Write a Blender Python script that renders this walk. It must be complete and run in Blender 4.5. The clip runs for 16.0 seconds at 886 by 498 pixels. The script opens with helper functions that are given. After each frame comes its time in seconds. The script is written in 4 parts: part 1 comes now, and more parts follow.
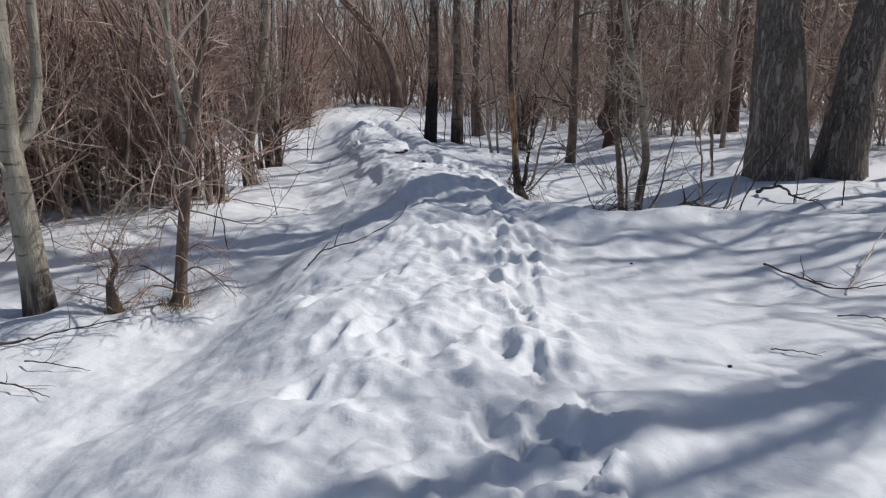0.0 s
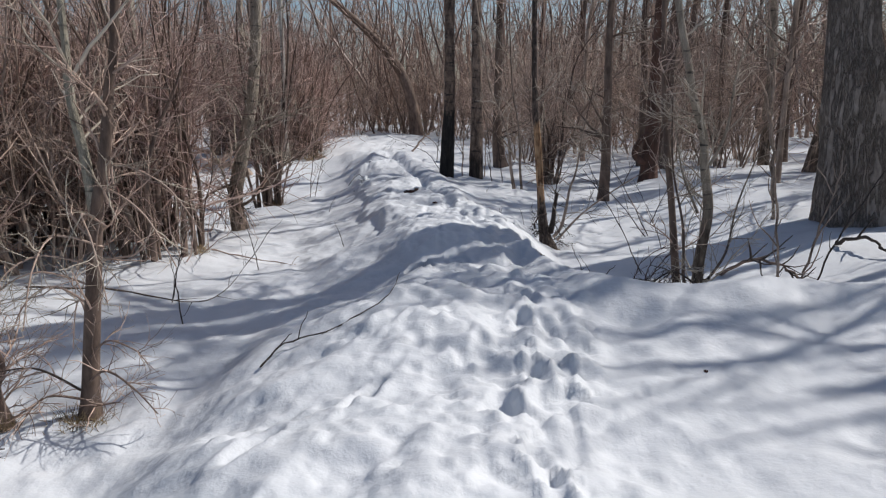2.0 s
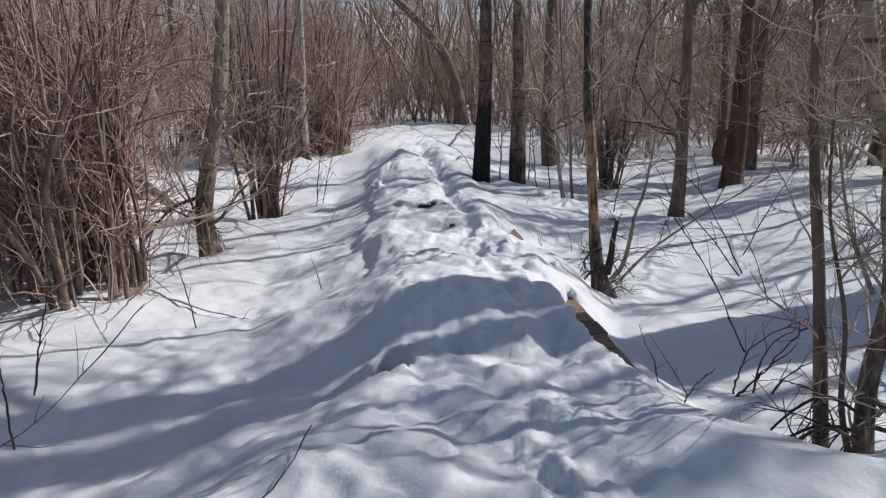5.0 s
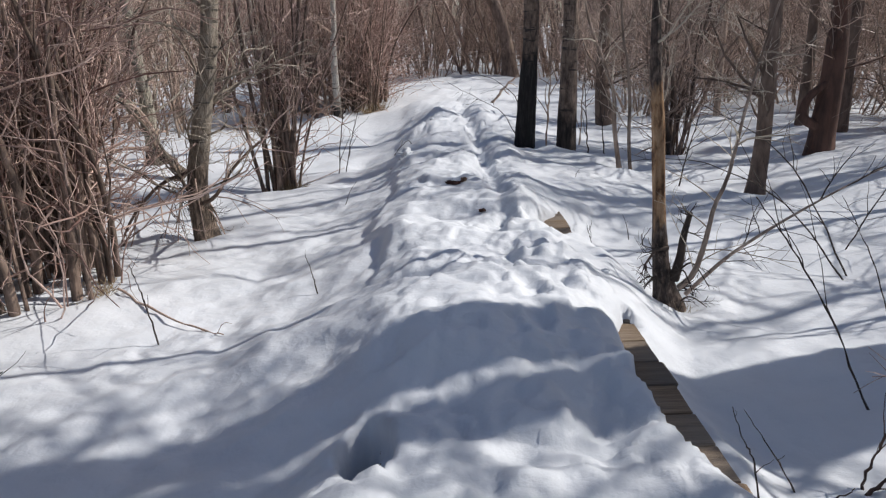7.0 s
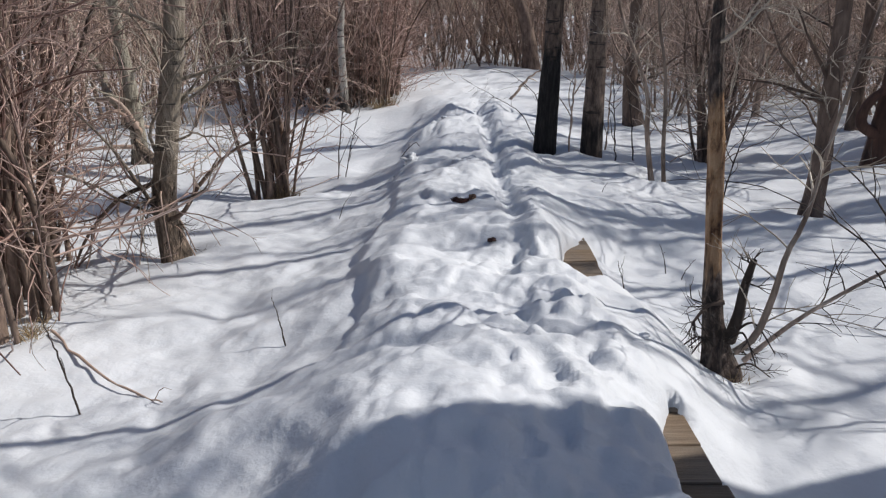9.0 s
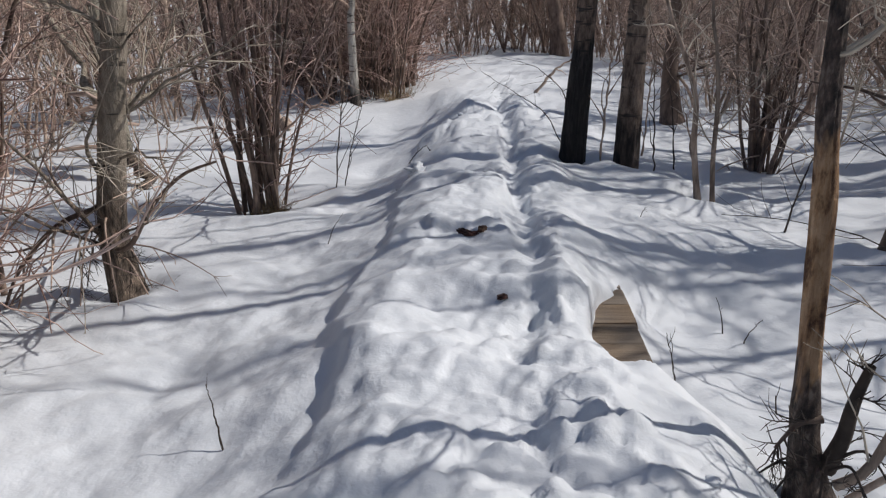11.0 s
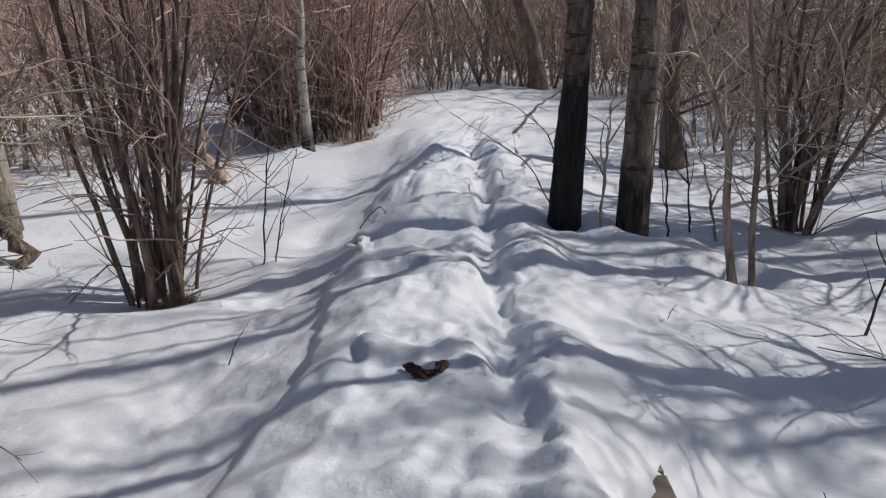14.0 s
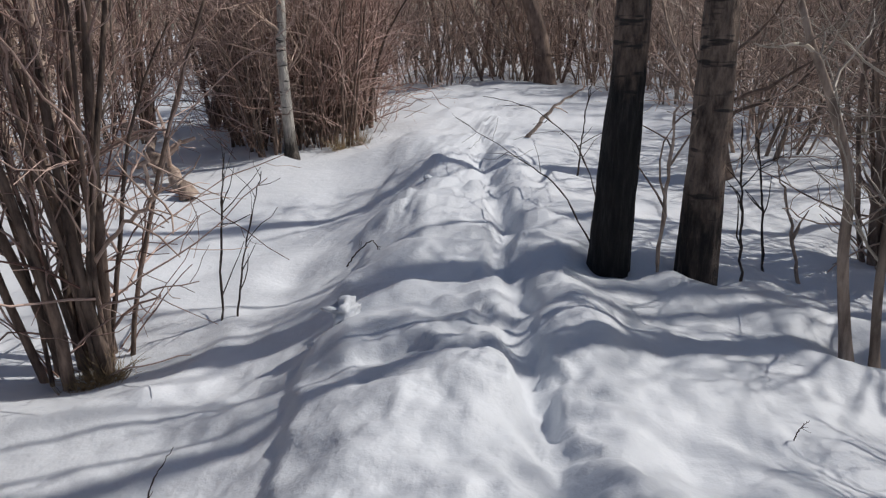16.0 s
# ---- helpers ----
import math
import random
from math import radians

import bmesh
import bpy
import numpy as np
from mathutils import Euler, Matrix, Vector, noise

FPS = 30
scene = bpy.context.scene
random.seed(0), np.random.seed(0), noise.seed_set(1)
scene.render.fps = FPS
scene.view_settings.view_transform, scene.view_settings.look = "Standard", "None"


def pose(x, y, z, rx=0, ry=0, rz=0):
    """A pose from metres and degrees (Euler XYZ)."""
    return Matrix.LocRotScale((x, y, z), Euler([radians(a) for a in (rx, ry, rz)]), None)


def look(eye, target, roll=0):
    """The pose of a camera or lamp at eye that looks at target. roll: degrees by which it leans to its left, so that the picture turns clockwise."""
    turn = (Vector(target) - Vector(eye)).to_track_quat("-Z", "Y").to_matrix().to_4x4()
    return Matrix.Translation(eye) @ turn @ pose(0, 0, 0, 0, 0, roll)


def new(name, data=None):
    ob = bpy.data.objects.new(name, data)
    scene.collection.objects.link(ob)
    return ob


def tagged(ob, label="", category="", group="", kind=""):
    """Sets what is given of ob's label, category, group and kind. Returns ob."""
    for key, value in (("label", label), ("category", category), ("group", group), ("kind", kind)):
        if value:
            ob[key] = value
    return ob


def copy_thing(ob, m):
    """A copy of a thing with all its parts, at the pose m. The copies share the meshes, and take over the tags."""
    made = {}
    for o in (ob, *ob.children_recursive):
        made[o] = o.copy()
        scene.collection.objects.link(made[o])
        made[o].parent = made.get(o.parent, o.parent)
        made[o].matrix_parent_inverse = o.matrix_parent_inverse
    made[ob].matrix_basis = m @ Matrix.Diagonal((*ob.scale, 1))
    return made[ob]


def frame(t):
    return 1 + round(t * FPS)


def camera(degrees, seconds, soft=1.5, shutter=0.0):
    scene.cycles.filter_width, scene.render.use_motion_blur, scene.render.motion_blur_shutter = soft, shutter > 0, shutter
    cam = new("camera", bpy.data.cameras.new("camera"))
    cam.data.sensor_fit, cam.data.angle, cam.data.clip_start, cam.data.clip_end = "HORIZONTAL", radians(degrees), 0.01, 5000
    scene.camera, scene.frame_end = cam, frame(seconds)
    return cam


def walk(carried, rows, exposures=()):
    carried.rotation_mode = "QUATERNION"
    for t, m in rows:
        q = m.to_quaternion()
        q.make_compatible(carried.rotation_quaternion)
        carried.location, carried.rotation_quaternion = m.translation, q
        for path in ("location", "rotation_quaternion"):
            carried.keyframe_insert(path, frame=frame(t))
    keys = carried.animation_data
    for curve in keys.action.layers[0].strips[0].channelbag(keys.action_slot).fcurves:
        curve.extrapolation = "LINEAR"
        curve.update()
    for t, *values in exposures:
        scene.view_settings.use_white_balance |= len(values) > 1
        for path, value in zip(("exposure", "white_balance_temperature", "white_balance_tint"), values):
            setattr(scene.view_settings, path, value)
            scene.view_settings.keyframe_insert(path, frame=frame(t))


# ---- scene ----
cam = camera(64.4, 16.0, soft=1.25)
METRES, EYE, TILT, LEAN, TURN = 10.0, 1.7, -14.6, 0.0, 0.0
ROWS = [
    (0.0, 0.0, 0.0, 0.0, -0.0, 0.0, 0.0),
    (0.5, -0.0016, 0.0311, 0.0093, 0.67, 0.24, -0.16),
    (1.0, 0.0032, 0.0642, 0.0188, 1.34, 0.71, -0.36),
    (1.5, 0.0104, 0.1028, 0.0293, 1.78, 1.28, -0.26),
    (2.0, 0.0136, 0.137, 0.0391, 2.04, 1.93, -0.06),
    (2.5, 0.0223, 0.1731, 0.0494, 2.74, 2.37, 0.06),
    (3.0, 0.027, 0.2128, 0.0566, 3.65, 2.44, 0.01),
    (3.5, 0.0257, 0.2491, 0.0673, 4.56, 1.97, -0.29),
    (4.0, 0.0311, 0.2861, 0.0779, 5.52, 1.61, -0.78),
    (6.5, 0.0434, 0.4429, 0.1194, 8.96, -2.09, -0.68),
    (7.0, 0.0443, 0.47, 0.1283, 10.74, -3.35, -1.32),
    (7.5, 0.0386, 0.4907, 0.1345, 11.9, -3.81, -2.17),
    (8.0, 0.0327, 0.5092, 0.1414, 12.06, -4.04, -2.56),
    (8.5, 0.0369, 0.5347, 0.1464, 11.95, -4.04, -2.29),
    (11.0, 0.027, 0.6658, 0.1855, 14.31, -5.76, -3.0),
    (11.5, 0.0188, 0.6826, 0.1926, 14.37, -5.08, -2.85),
    (12.0, 0.019, 0.7002, 0.1956, 14.1, -4.21, -2.13),
    (12.5, 0.02, 0.7309, 0.2024, 13.61, -3.71, -1.45),
    (13.0, 0.0109, 0.7569, 0.2082, 12.85, -3.25, -1.33),
    (13.5, 0.0053, 0.7865, 0.2136, 12.58, -3.01, -1.58),
    (14.0, 0.0036, 0.8263, 0.219, 12.68, -3.17, -2.02),
    (14.5, -0.0041, 0.8559, 0.2257, 12.7, -3.6, -2.32),
    (15.0, -0.0111, 0.8846, 0.2327, 12.65, -3.78, -2.27),
    (15.5, -0.015, 0.9169, 0.2417, 12.78, -3.8, -1.63),
    (16.0, -0.0322, 0.9502, 0.2478, 12.5, -3.76, -1.64),
]
walk(cam, [(t, pose(0, 0, EYE, TILT, LEAN, TURN) @ pose(METRES * x, METRES * y, METRES * z, 90 + pitch, roll, yaw)) for t, x, y, z, yaw, pitch, roll in ROWS],
     exposures=((0.0, -0.07), (3.5, 0.01), (6.5, 0.08), (8.5, 0.03), (11.0, -0.2), (13.0, -0.17), (16.0, -0.2)))

# ---- world, sun, exposure ----
SUN_AZ, SUN_EL = 25.0, 44.0          # degrees from +x towards +y; above the horizon
world = bpy.data.worlds.new("sky")
scene.world = world
world.use_nodes = True
wn, wl = world.node_tree.nodes, world.node_tree.links
sky = wn.new("ShaderNodeTexSky")
sky.sky_type, sky.sun_disc = "NISHITA", False
sky.sun_elevation, sky.sun_rotation = radians(SUN_EL), radians(90 - SUN_AZ)
sky.altitude, sky.air_density, sky.dust_density, sky.ozone_density = 1200, 1.0, 3.0, 1.0
wn["Background"].inputs["Strength"].default_value = 0.088
wl.new(sky.outputs["Color"], wn["Background"].inputs["Color"])
sun = new("sun", bpy.data.lights.new("sun", "SUN"))
sun.data.energy, sun.data.angle, sun.data.color = 3.85, radians(0.55), (1.0, 0.96, 0.91)
a, e = radians(SUN_AZ), radians(SUN_EL)
sun.matrix_world = look((math.cos(a) * math.cos(e) * 40, math.sin(a) * math.cos(e) * 40, math.sin(e) * 40), (0, 0, 0))


# ---- materials ----
def material(name, rough=0.8):
    m = bpy.data.materials.new(name)
    m.use_nodes = True
    b = m.node_tree.nodes["Principled BSDF"]
    b.inputs["Roughness"].default_value = rough
    return m, m.node_tree.nodes, m.node_tree.links, b


def noise_node(n, l, scale, detail=4, rough=0.55, stretch=None, coord="Object"):
    tc = n.new("ShaderNodeTexCoord")
    t = n.new("ShaderNodeTexNoise")
    t.inputs["Scale"].default_value, t.inputs["Detail"].default_value, t.inputs["Roughness"].default_value = scale, detail, rough
    src = tc.outputs[coord]
    if stretch:
        mp = n.new("ShaderNodeMapping")
        mp.inputs["Scale"].default_value = stretch
        l.new(src, mp.inputs["Vector"])
        src = mp.outputs["Vector"]
    l.new(src, t.inputs["Vector"])
    return t


def ramp(n, l, fac, *stops):
    r = n.new("ShaderNodeValToRGB")
    el = r.color_ramp.elements
    while len(el) < len(stops):
        el.new(0.5)
    for s, (pos, col) in zip(el, stops):
        s.position, s.color = pos, (*col, 1)
    l.new(fac, r.inputs["Fac"])
    return r


def mix(n, l, fac, a, b, kind="MIX"):
    m = n.new("ShaderNodeMix")
    m.data_type, m.blend_type = "RGBA", kind
    for sock, v in ((m.inputs[0], fac), (m.inputs[6], a), (m.inputs[7], b)):
        if isinstance(v, (int, float)):
            sock.default_value = v
        elif isinstance(v, tuple):
            sock.default_value = (*v, 1)
        else:
            l.new(v, sock)
    return m.outputs[2]


def bump(n, l, b, height, strength, dist):
    k = n.new("ShaderNodeBump")
    k.inputs["Strength"].default_value, k.inputs["Distance"].default_value = strength, dist
    l.new(height, k.inputs["Height"])
    if b.inputs["Normal"].is_linked:
        l.new(b.inputs["Normal"].links[0].from_socket, k.inputs["Normal"])
    l.new(k.outputs["Normal"], b.inputs["Normal"])


def vary(n, l, col, amount=0.35):
    """Lighter and darker from object to object."""
    oi = n.new("ShaderNodeObjectInfo")
    mr = n.new("ShaderNodeMapRange")
    mr.inputs["To Min"].default_value, mr.inputs["To Max"].default_value = 1 - amount, 1 + amount
    l.new(oi.outputs["Random"], mr.inputs["Value"])
    return mix(n, l, 1.0, col, mr.outputs["Result"], "MULTIPLY")


def snow_material():
    m, n, l, b = material("snow", 0.55)
    big = noise_node(n, l, 1.3, 5)
    col = ramp(n, l, big.outputs["Fac"], (0.3, (0.64, 0.665, 0.70)), (0.62, (0.72, 0.742, 0.775)))
    dirt = noise_node(n, l, 38.0, 3, 0.7)
    spot = ramp(n, l, dirt.outputs["Fac"], (0.70, (1, 1, 1)), (0.80, (0.80, 0.77, 0.73)))
    l.new(mix(n, l, 1.0, col.outputs["Color"], spot.outputs["Color"], "MULTIPLY"), b.inputs["Base Color"])
    b.inputs["Specular IOR Level"].default_value = 0.25
    crust = noise_node(n, l, 10.0, 3, 0.45)
    bump(n, l, b, crust.outputs["Fac"], 0.30, 0.03)
    lumps = noise_node(n, l, 27.0, 4, 0.6)
    bump(n, l, b, lumps.outputs["Fac"], 0.25, 0.02)
    grain = noise_node(n, l, 160.0, 3, 0.6)
    bump(n, l, b, grain.outputs["Fac"], 0.06, 0.004)
    return m


def bark_material(name, light, dark, scale=9.0, stretch=(1, 1, 0.25), rel=0.5, var=0.25, rough=0.85, moss=None):
    m, n, l, b = material(name, rough)
    t = noise_node(n, l, scale, 6, 0.65, stretch)
    c = ramp(n, l, t.outputs["Fac"], (0.33, dark), (0.68, light))
    col = c.outputs["Color"]
    big = noise_node(n, l, 2.1, 3)
    blot = ramp(n, l, big.outputs["Fac"], (0.35, (0.68, 0.66, 0.64)), (0.65, (1, 1, 1)))
    col = mix(n, l, 1.0, col, blot.outputs["Color"], "MULTIPLY")
    if moss:
        mm = noise_node(n, l, 3.3, 5)
        f = ramp(n, l, mm.outputs["Fac"], (0.55, (0, 0, 0)), (0.68, (1, 1, 1)))
        col = mix(n, l, f.outputs["Color"], col, moss)
    l.new(vary(n, l, col, var) if var else col, b.inputs["Base Color"])
    bump(n, l, b, t.outputs["Fac"], rel, 0.02)
    return m


def banded_bark(name, light, dark, base_dark, base_height, scar=0.6):
    """Smooth pale bark with dark cross scars; rough blackened bark at the foot, with an uneven upper edge."""
    m, n, l, b = material(name, 0.8)
    t = noise_node(n, l, 13.0, 7, 0.7, (1, 1, 0.35))
    col = ramp(n, l, t.outputs["Fac"], (0.38, dark), (0.62, light)).outputs["Color"]
    s = noise_node(n, l, 6.0, 3, 0.5, (0.8, 0.8, 4.5))
    sc = ramp(n, l, s.outputs["Fac"], (0.60, (0, 0, 0)), (0.68, (1, 1, 1)))
    f = n.new("ShaderNodeMath")
    f.operation = "MULTIPLY"
    f.inputs[1].default_value = scar
    l.new(sc.outputs["Color"], f.inputs[0])
    col = mix(n, l, f.outputs[0], col, (0.035, 0.03, 0.027))
    tc = n.new("ShaderNodeTexCoord")
    sep = n.new("ShaderNodeSeparateXYZ")
    l.new(tc.outputs["Object"], sep.inputs[0])
    w = noise_node(n, l, 7.0, 5, 0.6, (1, 1, 0.35))
    ad = n.new("ShaderNodeMath")
    ad.operation = "MULTIPLY_ADD"
    ad.inputs[1].default_value = -0.9
    l.new(w.outputs["Fac"], ad.inputs[0])
    l.new(sep.outputs["Z"], ad.inputs[2])
    mr = n.new("ShaderNodeMapRange")
    mr.inputs["From Min"].default_value, mr.inputs["From Max"].default_value = base_height - 0.55, base_height - 0.3
    mr.inputs["To Min"].default_value, mr.inputs["To Max"].default_value = 1.0, 0.0
    l.new(ad.outputs[0], mr.inputs["Value"])
    fis = noise_node(n, l, 26.0, 5, 0.65, (1, 1, 0.16))
    foot = ramp(n, l, fis.outputs["Fac"], (0.40, tuple(0.35 * c for c in base_dark)), (0.55, tuple(1.3 * c for c in base_dark)), (0.66, tuple(3.2 * c for c in base_dark)))
    col = mix(n, l, mr.outputs["Result"], col, foot.outputs["Color"])
    l.new(col, b.inputs["Base Color"])
    rough = noise_node(n, l, 30.0, 5, 0.7, (1, 1, 0.2))
    bump(n, l, b, rough.outputs["Fac"], 1.0, 0.05)
    bump(n, l, b, s.outputs["Fac"], 0.3, 0.02)
    return m


def furrowed_bark():
    """Thick old bark: upright ridges that join and part, with dark crooked furrows between."""
    m, n, l, b = material("cottonwood_bark", 0.9)
    f = noise_node(n, l, 15.0, 4, 0.55, (1, 1, 0.20))
    f.inputs["Distortion"].default_value = 0.35
    t = noise_node(n, l, 30.0, 5, 0.65, (1, 1, 0.35))
    big = noise_node(n, l, 1.7, 3)
    plate = ramp(n, l, t.outputs["Fac"], (0.3, (0.22, 0.185, 0.16)), (0.7, (0.42, 0.365, 0.32)))
    gap = ramp(n, l, f.outputs["Fac"], (0.36, (1, 1, 1)), (0.42, (0.48, 0.45, 0.42)), (0.47, (0.95, 0.95, 0.95)), (0.53, (0.50, 0.47, 0.44)), (0.59, (1, 1, 1)))
    tone = ramp(n, l, big.outputs["Fac"], (0.35, (0.75, 0.73, 0.72)), (0.65, (1.0, 1.0, 1.0)))
    col = mix(n, l, 1.0, plate.outputs["Color"], gap.outputs["Color"], "MULTIPLY")
    l.new(mix(n, l, 1.0, col, tone.outputs["Color"], "MULTIPLY"), b.inputs["Base Color"])
    bump(n, l, b, gap.outputs["Color"], 1.0, 0.04)
    bump(n, l, b, t.outputs["Fac"], 0.5, 0.015)
    return m


def snag_bark():
    """Dead trunk: brown bark gone from a stretch of bare, streaked orange wood."""
    m, n, l, b = material("snag_bark", 0.8)
    t = noise_node(n, l, 24.0, 6, 0.65, (1, 1, 0.45))
    bark = ramp(n, l, t.outputs["Fac"], (0.40, (0.025, 0.018, 0.015)), (0.53, (0.09, 0.062, 0.05)), (0.68, (0.27, 0.21, 0.17)))
    g = noise_node(n, l, 30.0, 5, 0.6, (1, 1, 0.07))
    wood = ramp(n, l, g.outputs["Fac"], (0.30, (0.13, 0.07, 0.04)), (0.45, (0.36, 0.22, 0.125)), (0.70, (0.58, 0.40, 0.25)))
    blot = noise_node(n, l, 15.0, 5, 0.65, (1, 1, 0.4))
    bl = ramp(n, l, blot.outputs["Fac"], (0.40, (0.22, 0.15, 0.11)), (0.50, (0.8, 0.72, 0.62)), (0.60, (1.0, 1.0, 1.0)))
    stained = mix(n, l, 1.0, wood.outputs["Color"], bl.outputs["Color"], "MULTIPLY")
    tc, sep = n.new("ShaderNodeTexCoord"), n.new("ShaderNodeSeparateXYZ")
    l.new(tc.outputs["Object"], sep.inputs[0])
    w = noise_node(n, l, 9.0, 4, 0.6, (1, 1, 0.3))
    ad = n.new("ShaderNodeMath")
    ad.operation = "MULTIPLY_ADD"
    ad.inputs[1].default_value = 0.8
    l.new(w.outputs["Fac"], ad.inputs[0])
    l.new(sep.outputs["Z"], ad.inputs[2])
    mr = n.new("ShaderNodeMapRange")
    mr.inputs["From Max"].default_value = 2.4
    l.new(ad.outputs[0], mr.inputs["Value"])
    zone = ramp(n, l, mr.outputs["Result"], (0.41, (0, 0, 0)), (0.44, (1, 1, 1)), (0.77, (1, 1, 1)), (0.80, (0, 0, 0)))
    l.new(mix(n, l, zone.outputs["Color"], bark.outputs["Color"], stained), b.inputs["Base Color"])
    bump(n, l, b, zone.outputs["Color"], -0.6, 0.01)
    bump(n, l, b, t.outputs["Fac"], 1.0, 0.035)
    return m


def plank_material():
    m, n, l, b = material("weathered_wood", 0.8)
    g = noise_node(n, l, 7.0, 7, 0.7, (0.35, 9, 3))
    c = ramp(n, l, g.outputs["Fac"], (0.28, (0.055, 0.04, 0.03)), (0.48, (0.20, 0.135, 0.082)), (0.72, (0.34, 0.25, 0.165)))
    grey = noise_node(n, l, 2.4, 4)
    gf = ramp(n, l, grey.outputs["Fac"], (0.4, (0, 0, 0)), (0.7, (0.6, 0.6, 0.6)))
    col = mix(n, l, gf.outputs["Color"], c.outputs["Color"], (0.24, 0.21, 0.18))
    l.new(vary(n, l, col, 0.3), b.inputs["Base Color"])
    bump(n, l, b, g.outputs["Fac"], 0.8, 0.012)
    return m


def plain(name, light, dark, scale=30, rough=0.85, var=0.2):
    return bark_material(name, light, dark, scale, (1, 1, 1), 0.3, var, rough)


def twig_material(name, pale, dark, rough=0.42):
    """Fine twigs: each one its own shade between dark and pale bark; the pale end stands in for sunlit twigs."""
    m, n, l, b = material(name, rough)
    g = n.new("ShaderNodeNewGeometry")
    t = noise_node(n, l, 9.0, 3)
    mean = tuple(0.55 * d + 0.45 * p for p, d in zip(pale, dark))
    shade = ramp(n, l, g.outputs["Random Per Island"], (0.0, dark), (0.5, mean), (0.85, pale))
    grain = ramp(n, l, t.outputs["Fac"], (0.3, (0.7, 0.68, 0.66)), (0.65, (1, 1, 1)))
    col = mix(n, l, 1.0, shade.outputs["Color"], grain.outputs["Color"], "MULTIPLY")
    l.new(vary(n, l, col, 0.15), b.inputs["Base Color"])
    return m


SNOW = snow_material()
FURROW = furrowed_bark()
SNAG = snag_bark()
ASPEN = banded_bark("aspen_bark", (0.46, 0.42, 0.34), (0.27, 0.24, 0.185), (0.11, 0.09, 0.07), 0.25, 0.75)
ASPEN_ROUGH = banded_bark("aspen_old_bark", (0.46, 0.39, 0.31), (0.23, 0.19, 0.145), (0.16, 0.12, 0.09), 0.8, 0.85)
TWIN = banded_bark("dark_footed_bark", (0.30, 0.215, 0.165), (0.045, 0.03, 0.024), (0.013, 0.011, 0.0105), 1.2, 0.95)
TWIN_B = banded_bark("grey_footed_bark", (0.37, 0.275, 0.215), (0.07, 0.047, 0.037), (0.034, 0.025, 0.021), 0.55, 0.9)
BIRCH = banded_bark("birch_bark", (0.62, 0.58, 0.52), (0.36, 0.33, 0.29), (0.06, 0.05, 0.042), 0.35, 0.95)
BROWN = bark_material("brown_bark", (0.27, 0.192, 0.15), (0.085, 0.058, 0.046), 14, (1, 1, 0.3), 0.6, 0.3)
STEM = bark_material("willow_stem_bark", (0.60, 0.475, 0.385), (0.15, 0.104, 0.08), 16, (1, 1, 0.2), 0.5, 0.35)
DARK_STEM = bark_material("dark_willow_bark", (0.38, 0.275, 0.215), (0.055, 0.037, 0.03), 18, (1, 1, 0.25), 0.8, 0.4)
REDWOOD = bark_material("stripped_red_bark", (0.185, 0.098, 0.072), (0.055, 0.032, 0.025), 9, (1, 1, 0.2), 0.9, 0.1)
TWIG_GREY = twig_material("grey_twigs", (0.75, 0.56, 0.45), (0.135, 0.082, 0.064))
TWIG_PALE = twig_material("pale_twigs", (0.72, 0.63, 0.51), (0.27, 0.215, 0.165))
# pale end raised above the bark's own tone, as painted sunlight on the thicket
TWIG_RED = twig_material("red_willow_twigs", (0.77, 0.565, 0.48), (0.175, 0.086, 0.067))
DEADWOOD = plain("reddish_deadwood", (0.17, 0.105, 0.08), (0.06, 0.036, 0.03), 12, var=0.3)
TWIG_DARK = plain("dark_twigs", (0.10, 0.075, 0.06), (0.04, 0.03, 0.026), 8, var=0.3)
GRASS = plain("dry_grass", (0.46, 0.35, 0.2), (0.2, 0.14, 0.08), 12)
LEAF_PALE = plain("tan_leaves", (0.20, 0.12, 0.085), (0.05, 0.03, 0.022), 45)
LEAF = plain("dead_leaves", (0.12, 0.045, 0.034), (0.025, 0.014, 0.012), 25)
PLANK = plank_material()
FAR = twig_material("far_wood", (0.51, 0.36, 0.285), (0.135, 0.084, 0.065))


# ---- mesh helpers ----
R = np.random.default_rng(11)


def unit(v):
    return v / np.maximum(np.linalg.norm(v, axis=-1, keepdims=True), 1e-9)


def mesh_of(name, verts, quads, mat, smooth=True):
    me = bpy.data.meshes.new(name)
    verts, quads = np.asarray(verts, np.float32), np.asarray(quads, np.int32)
    k = quads.shape[1]
    me.vertices.add(len(verts))
    me.vertices.foreach_set("co", verts.ravel())
    me.loops.add(quads.size)
    me.loops.foreach_set("vertex_index", quads.ravel())
    me.polygons.add(len(quads))
    me.polygons.foreach_set("loop_start", np.arange(0, quads.size, k, dtype=np.int32))
    if smooth:
        me.polygons.foreach_set("use_smooth", np.ones(len(quads), bool))
    me.update(calc_edges=True)
    me.materials.append(mat)
    return me


